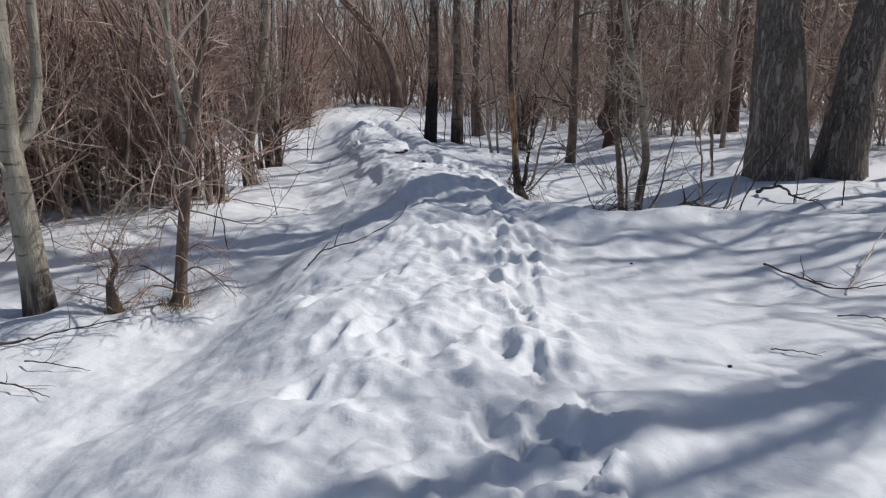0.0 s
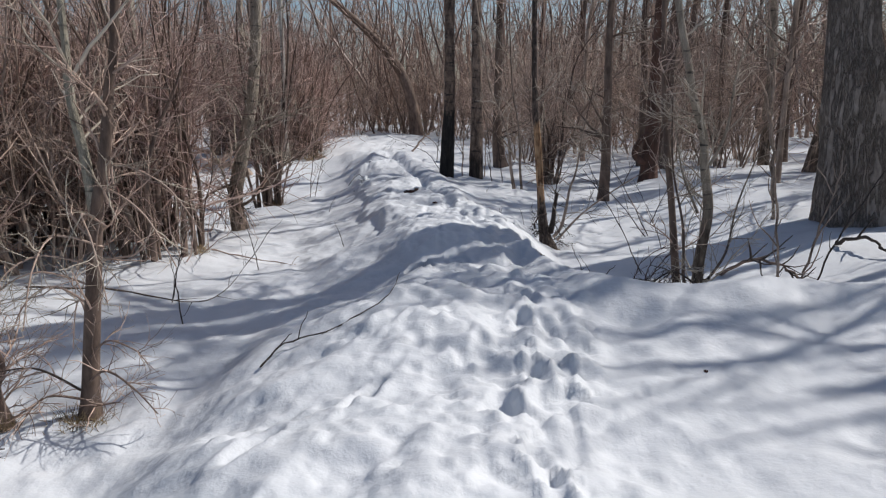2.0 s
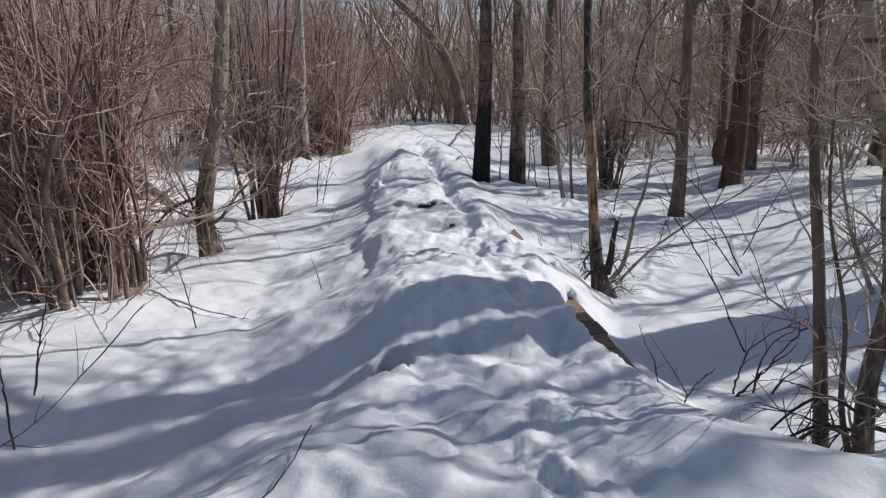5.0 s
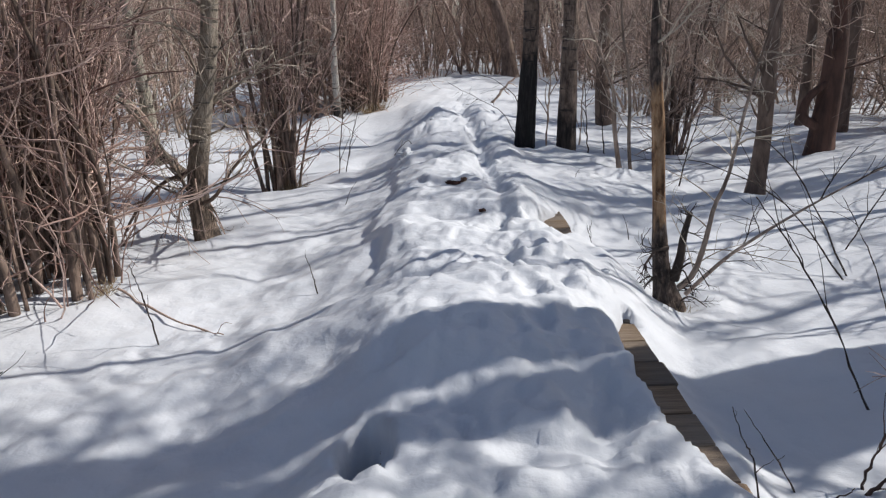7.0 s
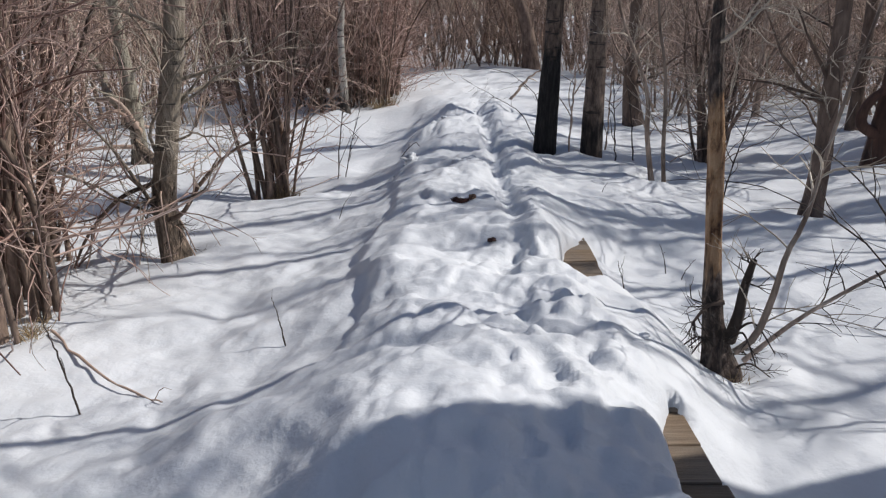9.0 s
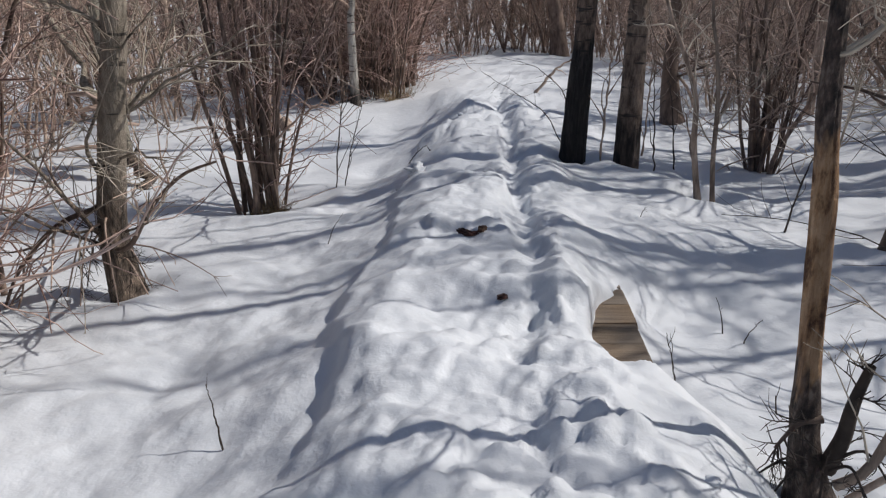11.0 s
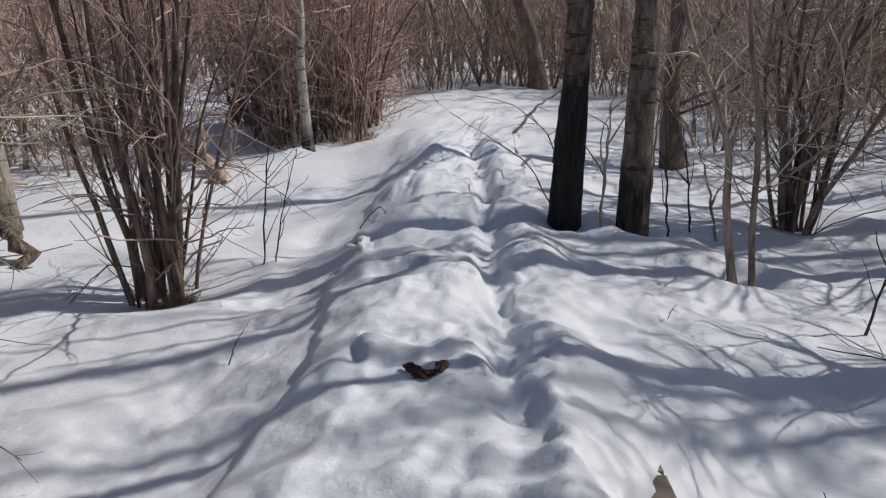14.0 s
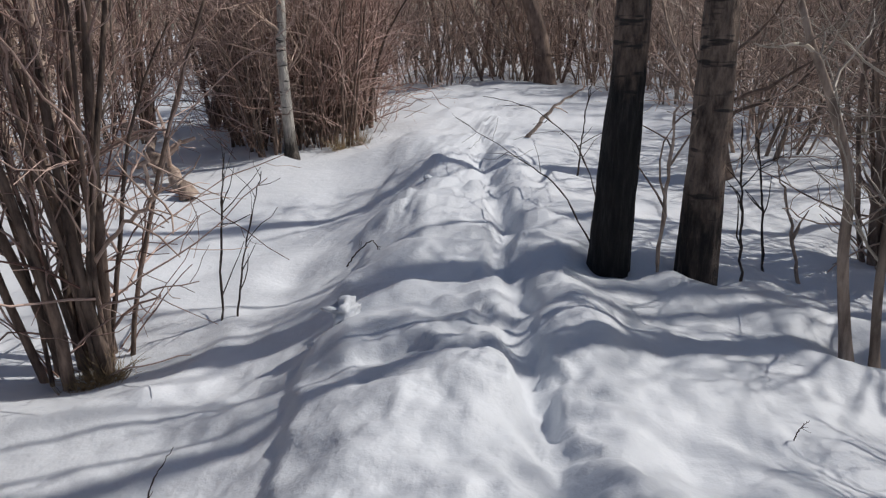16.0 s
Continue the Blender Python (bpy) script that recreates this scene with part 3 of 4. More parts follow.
def grow_crown(ob, poly, rad, n1, u0, len1, thick, bark, twig, n2=5, n3=4, up=0.05, angle=55, rng=R, u1=0.97):
    """Boughs as parts of their own; what springs from them is a mass of fine twigs."""
    a, ra = side_shoots(poly, rad, n1, u0, u1, angle, len1 * 0.45, len1 * 1.1, thick, 8, 0.16, up, 0.3, rng)
    for k in range(len(a)):
        part("branch", mesh_of("branch", *tube_arrays(a[k:k + 1], ra[k:k + 1], 5), bark), ob)
    b, rb = side_shoots(a, ra, n2, 0.12, 0.98, 50, len1 * 0.2, len1 * 0.55, max(thick * 0.42, 0.005), 5, 0.2, up, 0.45, rng)
    c, rc = side_shoots(b, rb, n3, 0.15, 1.0, 45, len1 * 0.08, len1 * 0.26, max(thick * 0.22, 0.0032), 3, 0.16, 0.03, 0.7, rng)
    fine = [(b, rb, 3), (c, rc, 3)]
    tagged(part("twig_mass", twig_mesh("twig_mass", fine, twig), ob), kind="stuff")


def tree(name, label, spot, pts, r0, r1, bark, twig, n1=16, u0=0.3, len1=1.4, thick=0.022, category="tree", group="", n2=5, n3=4, sink=0.15, seed=0, up=0.05, **kw):
    rng = np.random.default_rng(seed + 100)
    x, y = spot
    ob = empty(name, (x, y, hz(x, y) - 0.04), label, category, group)
    f = sink / max(pts[1][2], 0.1)
    pts = [(pts[0][0] - f * (pts[1][0] - pts[0][0]), pts[0][1], -sink)] + list(pts[1:])
    me, poly, rad = trunk_of(pts, r0, r1, bark, seed=seed, **kw)
    part("trunk", me, ob)
    if n1:
        grow_crown(ob, poly, rad, n1, u0, len1, thick, bark if thick > 0.015 else twig, twig, n2, n3, up, rng=rng)
    return ob


def add_limb(ob, pts, r0, r1, bark, twig, name="limb", n1=8, len1=0.7, thick=0.012, seed=0, sides=8, rings=16, n2=4, n3=3, u0=0.15):
    rng = np.random.default_rng(seed + 500)
    poly = curve_through(pts, rings)[None]
    rad = np.linspace(r0, r1, rings)[None] * (1 + 0.1 * fbm(np.linspace(0, 5, rings) + seed, np.zeros(rings) + seed, 2))
    limb = part(name, mesh_of(name, *tube_arrays(poly, rad, sides), bark), ob)
    if n1:
        a, ra = side_shoots(poly, rad, n1, u0, 0.98, 50, len1 * 0.5, len1, thick, 6, 0.17, 0.03, 0.35, rng)
        b, rb = side_shoots(a, ra, n2, 0.15, 1.0, 45, len1 * 0.2, len1 * 0.5, max(thick * 0.45, 0.0035), 4, 0.16, 0.03, 0.6, rng)
        tagged(part("twig_mass", twig_mesh("twig_mass", [(a, ra, 4), (b, rb, 3)], twig), limb), kind="stuff")
    return limb


# old cottonwood and its leaning neighbour
cw = tree("cottonwood", "massive grey cottonwood with deeply furrowed bark in snow", SPOT["cottonwood"],
          [(0.10, 0, 0), (0.03, 0, 0.8), (-0.05, 0, 1.6), (-0.12, 0.05, 2.4), (-0.2, 0.1, 5.5), (-0.1, 0.2, 9.0), (0, 0.2, 13.0)], 0.395, 0.13, FURROW, TWIG_GREY, 26, 0.62, 3.6, 0.06,
          sides=96, rings=150, flare=0.10, knobby=0.04, furrow=0.05, seed=1)
lean = tree("leaning_cottonwood", "leaning cottonwood with dark furrowed bark in snow", SPOT["leaning_cottonwood"],
            [(-0.02, 0, 0), (0.05, 0, 0.8), (0.16, 0.1, 1.55), (0.28, 0.15, 2.2), (0.7, 0.4, 4.6), (1.2, 0.6, 7.5), (1.6, 0.8, 10.0)], 0.32, 0.15, FURROW, TWIG_GREY, 20, 0.62, 3.0, 0.05,
            sides=72, rings=110, flare=0.2, knobby=0.05, furrow=0.06, seed=2)

# young aspens beside the left edge
near = tree("aspen", "curved young aspen with smooth pale greenish bark", SPOT["aspen_near"],
            [(0.03, 0, 0), (0.02, 0, 0.35), (0.01, 0.0, 0.7), (-0.01, 0.0, 1.15), (0.01, 0.0, 1.6), (0.04, 0.05, 2.6), (0.10, 0.1, 4.0), (0.2, 0.1, 6.0)], 0.105, 0.03, ASPEN, TWIG_PALE, 12, 0.3, 0.9, 0.013,
            sides=20, rings=60, flare=0.18, seed=3)
add_limb(near, [(0.0, 0.0, 1.15), (0.10, 0.1, 1.35), (0.13, 0.2, 1.7), (0.16, 0.25, 2.6), (0.3, 0.3, 3.4)], 0.05, 0.02, ASPEN, TWIG_PALE, seed=4)
fork = tree("aspen", "forked aspen sapling with rough grey-brown bark", SPOT["aspen_fork"],
            [(0, 0, 0), (0.05, 0, 0.37), (0.12, 0.0, 0.83), (0.17, 0.0, 1.13), (0.23, 0.02, 1.4), (0.29, 0.03, 1.76), (0.35, 0.05, 2.15), (0.5, 0.1, 4.0)], 0.047, 0.016, BROWN, TWIG_GREY, 14, 0.12, 0.7, 0.008,
            sides=14, rings=60, flare=0.4, seed=5)
add_limb(fork, [(0.16, 0, 1.05), (0.13, 0.02, 1.38), (0.09, 0.02, 1.72), (0.08, 0.05, 2.2), (0.0, 0.1, 3.8)], 0.032, 0.012, ASPEN, TWIG_PALE, seed=6)
for k, p3 in enumerate(([(0.02, -0.03, 0.18), (0.18, -0.12, 0.30), (0.36, -0.2, 0.24), (0.50, -0.25, 0.12)], [(0.03, -0.02, 0.30), (0.2, -0.1, 0.46), (0.38, -0.12, 0.40)], [(-0.02, -0.03, 0.15), (-0.2, -0.1, 0.30), (-0.42, -0.1, 0.28)], [(0.0, -0.04, 0.10), (-0.12, -0.2, 0.18), (-0.2, -0.35, 0.05)], [(0.02, -0.03, 0.05), (0.14, -0.1, 0.10), (0.28, -0.2, 0.16)])):
    add_limb(fork, p3, 0.008, 0.003, BROWN, TWIG_GREY, "dead_branch", 10, 0.34, 0.004, 200 + k, 6, 12)
for k in range(8):
    q = 2.2 + k * 0.62
    z = 0.5 + 0.11 * k
    add_limb(fork, [(0.06 + 0.03 * k, 0, z), (0.06 + 0.22 * math.cos(q), 0.2 * math.sin(q), z + 0.10), (0.06 + 0.45 * math.cos(q), 0.4 * math.sin(q), z - 0.02), (0.06 + 0.62 * math.cos(q), 0.52 * math.sin(q), z - 0.28)], 0.007, 0.003, TWIG_GREY, TWIG_PALE, "drooping_branch", 9, 0.35, 0.004, 260 + k, 5, 14)
stump = tree("stump", "broken mossy sapling stump tangled with dead twigs", SPOT["stump"], [(0, 0, 0), (-0.02, 0, 0.18), (0.04, 0, 0.33), (0.0, 0.02, 0.46)], 0.042, 0.008, BROWN, TWIG_GREY, 18, 0.1, 0.5, 0.007,
             "stump", rings=16, sides=10, flare=0.5, knobby=0.2, seed=7)
side = tree("aspen", "aspen with pale upper bark and rough brown foot", SPOT["aspen_side"],
            [(0.05, 0, 0), (0.0, 0, 0.42), (0.13, -0.05, 0.98), (0.23, -0.08, 1.35), (0.35, -0.1, 1.82), (0.46, -0.1, 2.8), (0.5, 0.0, 4.4), (0.6, 0.1, 7.0)], 0.098, 0.05, ASPEN_ROUGH, TWIG_PALE, 26, 0.06, 1.3, 0.016,
            sides=22, rings=80, flare=0.25, knobby=0.07, seed=8)
add_limb(side, [(0.03, -0.05, 0.35), (0.25, -0.15, 0.45), (0.50, -0.25, 0.72), (0.85, -0.4, 0.98), (1.15, -0.5, 1.1)], 0.021, 0.006, BROWN, TWIG_GREY, seed=9)
add_limb(side, [(-0.02, -0.05, 0.65), (-0.25, -0.2, 0.55), (-0.45, -0.35, 0.30), (-0.6, -0.4, 0.02)], 0.02, 0.008, BROWN, TWIG_GREY, seed=10, n1=5)

for k in range(7):
    q = k * 0.9
    add_limb(side, [(0.06 * math.cos(q), 0.06 * math.sin(q) - 0.03, 0.30 + 0.05 * k), (0.16 * math.cos(q), 0.14 * math.sin(q) - 0.08, 0.28 + 0.04 * k), (0.30 * math.cos(q), 0.22 * math.sin(q) - 0.12, 0.06)], 0.009, 0.004, TWIG_GREY, TWIG_DARK, "shoot", 5, 0.28, 0.005, 220 + k, 6, 12)
# the dark-footed trunks beside the path
twin_a = tree("poplar", "straight poplar with blackened lower bark beside the path", SPOT["twin_a"],
              [(-0.07, 0, 0), (-0.05, 0, 0.42), (-0.03, 0, 0.8), (-0.01, 0, 1.3), (0.0, 0, 2.5), (0.05, 0.1, 6.0), (0.1, 0.1, 10.5)], 0.136, 0.06, TWIN, TWIG_GREY, 16, 0.72, 1.8, 0.022, group="dark trunks beside the path",
              sides=56, rings=150, flare=0.02, knobby=0.11, furrow=0.06, seed=11)
twin_b = tree("poplar", "stout poplar with blackened foot and scarred grey bark", SPOT["twin_b"],
              [(-0.06, 0, 0), (-0.06, 0, 0.5), (-0.05, 0, 1.0), (-0.05, 0, 1.6), (-0.06, 0, 2.6), (0.0, 0.1, 6.0), (0.1, 0.1, 11.0)], 0.131, 0.06, TWIN_B, TWIG_GREY, 16, 0.72, 1.9, 0.024, group="dark trunks beside the path",
              sides=56, rings=150, flare=0.02, knobby=0.11, furrow=0.06, seed=12)
twin_c = tree("poplar", "brown poplar trunk with flared foot in snow", SPOT["twin_c"],
              [(0.04, 0, 0), (-0.04, 0, 0.56), (-0.05, 0, 1.2), (0.0, 0, 4.0), (0.1, 0.1, 9.0)], 0.145, 0.05, BROWN, TWIG_GREY, 20, 0.25, 1.7, 0.025, group="dark trunks beside the path", sides=22, rings=60, flare=0.3, seed=13)

# snag with peeled bark beside the boards
snag = tree("snag", "dead trunk with peeled orange wood and rough foot", SPOT["stub"],
            [(0.0, 0, 0), (-0.06, 0, 0.3), (-0.10, 0, 0.75), (-0.13, 0, 1.2), (-0.18, 0, 1.8), (-0.2, 0, 3.4), (-0.2, 0, 6.0)], 0.042, 0.022, SNAG, TWIG_PALE, 9, 0.4, 0.8, 0.008, sides=40, rings=110, flare=1.45, knobby=0.25, seed=14, reach=7.0)
add_limb(snag, [(0.03, -0.02, 0.20), (0.055, -0.05, 0.36), (0.065, -0.05, 0.50), (0.095, -0.05, 0.66)], 0.034, 0.016, TWIG_DARK, TWIG_DARK, "broken_stub", 9, 0.2, 0.006, 15)
add_limb(snag, [(0.06, -0.06, 0.16), (0.14, -0.1, 0.28), (0.19, -0.12, 0.52), (0.22, -0.12, 0.72), (0.29, -0.1, 0.92), (0.36, -0.1, 1.4), (0.5, -0.05, 2.0)], 0.021, 0.006, STEM, TWIG_PALE, "shoot", 9, 0.6, 0.007, 16)
for k in range(9):
    q = k * 0.75
    add_limb(snag, [(0.05 * math.cos(q), 0.05 * math.sin(q) - 0.03, 0.02 + 0.03 * k), (0.13 * math.cos(q), 0.12 * math.sin(q) - 0.06, 0.10 + 0.03 * k), (0.24 * math.cos(q), 0.2 * math.sin(q) - 0.08, 0.04 + 0.02 * k)], 0.008, 0.003, TWIG_DARK, TWIG_DARK, "dead_twig", 4, 0.16, 0.004, 240 + k, 5, 10)
add_limb(snag, [(0.10, -0.08, 0.12), (0.35, -0.12, 0.42), (0.75, -0.1, 0.72), (1.25, 0.0, 1.0)], 0.014, 0.004, STEM, TWIG_DARK, "shoot", 7, 0.5, 0.006, 17)
add_limb(snag, [(-0.02, -0.04, 0.42), (-0.10, -0.06, 0.40), (-0.17, -0.08, 0.30)], 0.016, 0.005, BROWN, TWIG_DARK, "dead_twig", 12, 0.25, 0.005, 18)

pole = tree("poplar", "slim brown poplar trunk with dark foot in snow", SPOT["pole"],
            [(0.0, 0, 0), (0.02, 0, 0.55), (0.01, 0, 1.1), (0.01, 0, 1.65), (0.0, 0, 2.8), (0.1, 0, 5.0), (0.2, 0, 8.5)], 0.088, 0.035, BROWN, TWIG_PALE, 18, 0.2, 1.2, 0.018, sides=18, rings=60, flare=0.3, seed=19)
dark = tree("snag", "broken trunk with dark red stripped bark", SPOT["dark_red"],
            [(0.02, 0, 0), (0.05, 0, 0.6), (0.07, 0, 1.2), (0.06, 0, 1.9), (0.1, 0, 3.4), (0.3, 0, 5.5), (0.4, 0, 8.0)], 0.155, 0.05, REDWOOD, TWIG_GREY, 18, 0.25, 1.6, 0.02, sides=24, rings=70, flare=0.25, knobby=0.12, seed=20)
add_limb(dark, [(0.0, -0.05, 0.35), (-0.25, -0.1, 0.5), (-0.2, -0.1, 0.75), (0.05, -0.05, 0.95)], 0.07, 0.04, REDWOOD, TWIG_DARK, "burl", 0, seed=21)
birch = tree("birch", "slender pale birch with dark scars and twiggy foot", SPOT["birch_right"],
             [(0.05, 0, 0), (0.02, 0, 0.4), (0.06, 0, 0.85), (0.01, 0, 1.2), (-0.02, 0, 1.45), (-0.14, 0, 1.85), (-0.3, 0.05, 3.0), (-0.3, 0, 6.0)], 0.044, 0.020, ASPEN_ROUGH, TWIG_PALE, 26, 0.05, 0.75, 0.008, sides=16, rings=60, flare=0.2, seed=22)
for k, (p3, r) in enumerate((([(0.0, -0.02, 0.02), (-0.10, -0.05, 0.35), (-0.13, -0.05, 0.75), (-0.22, 0.0, 1.2), (-0.25, 0.0, 1.7)], 0.016), ([(0.06, -0.02, 0.3), (0.20, -0.04, 0.55), (0.27, 0.0, 0.9), (0.42, 0.05, 1.3)], 0.012), ([(-0.02, -0.02, 0.85), (-0.16, -0.05, 1.15), (-0.22, 0.0, 1.5)], 0.011),
                             ([(0.04, -0.02, 1.2), (0.14, -0.03, 1.45), (0.20, 0.0, 1.9), (0.35, 0.0, 2.4)], 0.014), ([(0.0, -0.03, 0.3), (-0.2, -0.1, 0.42), (-0.4, -0.15, 0.30), (-0.55, -0.2, 0.08)], 0.008), ([(0.02, -0.03, 0.22), (-0.22, -0.1, 0.28), (-0.45, -0.12, 0.12), (-0.6, -0.15, -0.05)], 0.008), ([(0.06, -0.03, 0.25), (0.25, -0.1, 0.2), (0.42, -0.15, 0.02)], 0.012))):
    add_limb(birch, p3, r, 0.004, BROWN if k in (0, 6) else TWIG_DARK if k > 3 else ASPEN_ROUGH, TWIG_DARK if k > 3 else TWIG_PALE, "side_branch", 8, 0.4, 0.005, 300 + k, 7, 16)
add_limb(birch, [(0.02, -0.03, 0.15), (-0.2, -0.15, 0.3), (-0.45, -0.25, 0.2)], 0.012, 0.004, BROWN, TWIG_DARK, "dead_twig", 12, 0.4, 0.005, 23)
thin = tree("sapling", "thin dark sapling leaning beside the birch", SPOT["birch_thin"],
            [(0.03, 0, 0), (-0.02, 0, 0.45), (-0.08, 0, 0.95), (-0.15, 0, 1.45), (-0.2, 0, 2.0), (-0.3, 0, 4.0)], 0.036, 0.012, BROWN, TWIG_GREY, 12, 0.1, 0.7, 0.009, sides=10, rings=40, seed=24)
for key, pts, r, s in (("pair_a", [(0, 0, 0), (-0.08, 0, 0.48), (-0.11, 0, 0.9), (-0.25, 0, 1.3), (-0.38, 0, 1.6), (-0.5, 0.05, 2.1), (-0.8, 0.05, 4.0)], 0.030, 25),
                       ("pair_b", [(0, 0, 0), (-0.04, 0, 0.38), (-0.06, 0, 0.93), (-0.11, 0, 1.33), (-0.2, 0, 1.9), (-0.3, 0, 4.0)], 0.024, 26)):
    tree("sapling", "slim smooth grey-brown sapling growing in a pair", SPOT[key], pts, r, 0.010, STEM, TWIG_PALE, 9, 0.25, 0.8, 0.009, group="paired saplings", sides=12, rings=50, flare=0.3, seed=s)
birch_far = tree("birch", "white birch trunk among red willow stems", SPOT["birch_far"],
                 [(-0.06, 0, 0), (-0.07, 0, 0.62), (-0.07, 0, 1.4), (-0.02, 0, 2.15), (0.0, 0, 6.5)], 0.08, 0.04, BIRCH, TWIG_GREY, 14, 0.35, 1.2, 0.015, sides=16, rings=50, seed=27)

far_lean = tree("poplar", "dark poplar arching over the far path", (-1.75, 27.6), [(0, 0, 0), (-0.15, 0, 1.2), (-0.5, 0, 2.2), (-1.1, 0, 3.1), (-2.0, 0, 4.0), (-3.4, 0, 5.2), (-4.6, 0, 6.2)], 0.22, 0.08, BROWN, TWIG_GREY, 18, 0.3, 2.2, 0.03, sides=14, rings=50, seed=28)

# ---- willow shrubs ----
def willow(name, label, loc, stems, spread, height, r, seed, twig=TWIG_RED, lean_out=0.22, stray=0.11, n1=6, n2=3, l1=0.9, group="", category="shrub", n3=4, bark=STEM, suckers=14, crook=0.075):
    """Upright crooked stems, a skirt of thin suckers at the foot, and a tangle of arching twigs that cross each other."""
    rng = np.random.default_rng(seed)
    ob = empty(name, loc, label, category, group)
    an = rng.uniform(0, 2 * np.pi, stems)
    rd = spread * np.sqrt(rng.uniform(0, 1, stems))
    base = np.stack([rd * np.cos(an), rd * np.sin(an), np.full(stems, -0.12)], 1)
    way = np.stack([np.cos(an) * rd / spread * lean_out + rng.normal(0, stray, stems), np.sin(an) * rd / spread * lean_out + rng.normal(0, stray, stems), np.ones(stems)], 1)
    ln = height * rng.uniform(0.5, 1.1, stems)
    rr = r * rng.uniform(0.28, 1.15, stems)
    p, ra = shoots(base, way, ln, rr, rr * 0.25, 14, crook, 0.03, rng)
    for k in range(stems):
        part("stem", mesh_of("stem", *tube_arrays(p[k:k + 1], ra[k:k + 1], 7), bark), ob)
    # suckers and bent dead shoots round the foot
    an = rng.uniform(0, 2 * np.pi, suckers)
    rd = spread * rng.uniform(0.5, 1.15, suckers)
    st = np.stack([rd * np.cos(an), rd * np.sin(an), np.full(suckers, -0.08)], 1)
    s, ss = shoots(st, np.stack([np.cos(an) * 0.5, np.sin(an) * 0.5, rng.uniform(0.4, 1.6, suckers)], 1), rng.uniform(0.4, 1.5, suckers), rng.uniform(0.004, 0.010, suckers), 0.003, 9, 0.17, 0.0, rng)
    # upright side shoots, then wandering cross twigs at every height
    a, aa = side_shoots(p, ra, n1, 0.15, 0.98, 26, l1 * 0.4, l1 * 1.3, 0.0085, 7, 0.16, 0.04, 0.4, rng)
    b, bb = side_shoots(a, aa, n2, 0.12, 1.0, 42, l1 * 0.2, l1 * 0.6, 0.005, 4, 0.2, 0.02, 0.6, rng)
    c, cc = side_shoots(p, ra, n3, 0.10, 0.85, 66, l1 * 0.5, l1 * 1.9, 0.010, 9, 0.24, 0.03, 0.35, rng)
    d, dd = side_shoots(c, cc, 5, 0.15, 1.0, 52, l1 * 0.15, l1 * 0.55, 0.0046, 4, 0.24, 0.02, 0.6, rng)
    tagged(part("twig_mass", twig_mesh("twig_mass", [(s, ss, 4), (a, aa, 4), (b, bb, 3), (c, cc, 4), (d, dd, 3)], twig), ob), kind="stuff")
    return ob


WL = "red-brown willow shrub with many bare stems in snow"
V = [willow("willow_shrub", WL, (-3.28, 9.08, -0.05), 38, 0.52, 3.5, 0.036, 40, lean_out=0.08, stray=0.07, group="willow thicket", bark=DARK_STEM, suckers=24),
     willow("willow_shrub", WL, (-4.5, 8.72, -0.05), 26, 0.6, 3.2, 0.028, 41, TWIG_GREY, 0.26, group="willow thicket", suckers=20),
     willow("willow_shrub", WL, (-4.75, 18.75, 0), 24, 0.45, 3.7, 0.026, 42, lean_out=0.12, group="willow thicket", bark=DARK_STEM),
     willow("willow_shrub", "grey-brown willow shrub with arching bare stems", (-6.7, 16.6, -0.1), 14, 0.5, 3.3, 0.024, 43, TWIG_GREY, 0.34, group="willow thicket", n1=7, n2=4, n3=6, crook=0.11)]
clump_b = willow("willow_shrub", "tight willow clump of thick stems with dry grass at foot", (*SPOT["clump_b"], hz(*SPOT["clump_b"])), 20, 0.25, 3.9, 0.037, 44, lean_out=0.09, stray=0.06, bark=DARK_STEM, group="willow thicket", crook=0.045, suckers=6, n3=3)
bush_r = willow("willow_shrub", "spreading brown willow with thick leaning stems", (*SPOT["bush_right"], hz(*SPOT["bush_right"])), 15, 0.2, 3.4, 0.035, 45, TWIG_GREY, 0.30, bark=DARK_STEM, group="willow thicket", crook=0.09, suckers=8)
rw = np.random.default_rng(9)
rw.uniform(size=150)      # the woods begin further along the stream
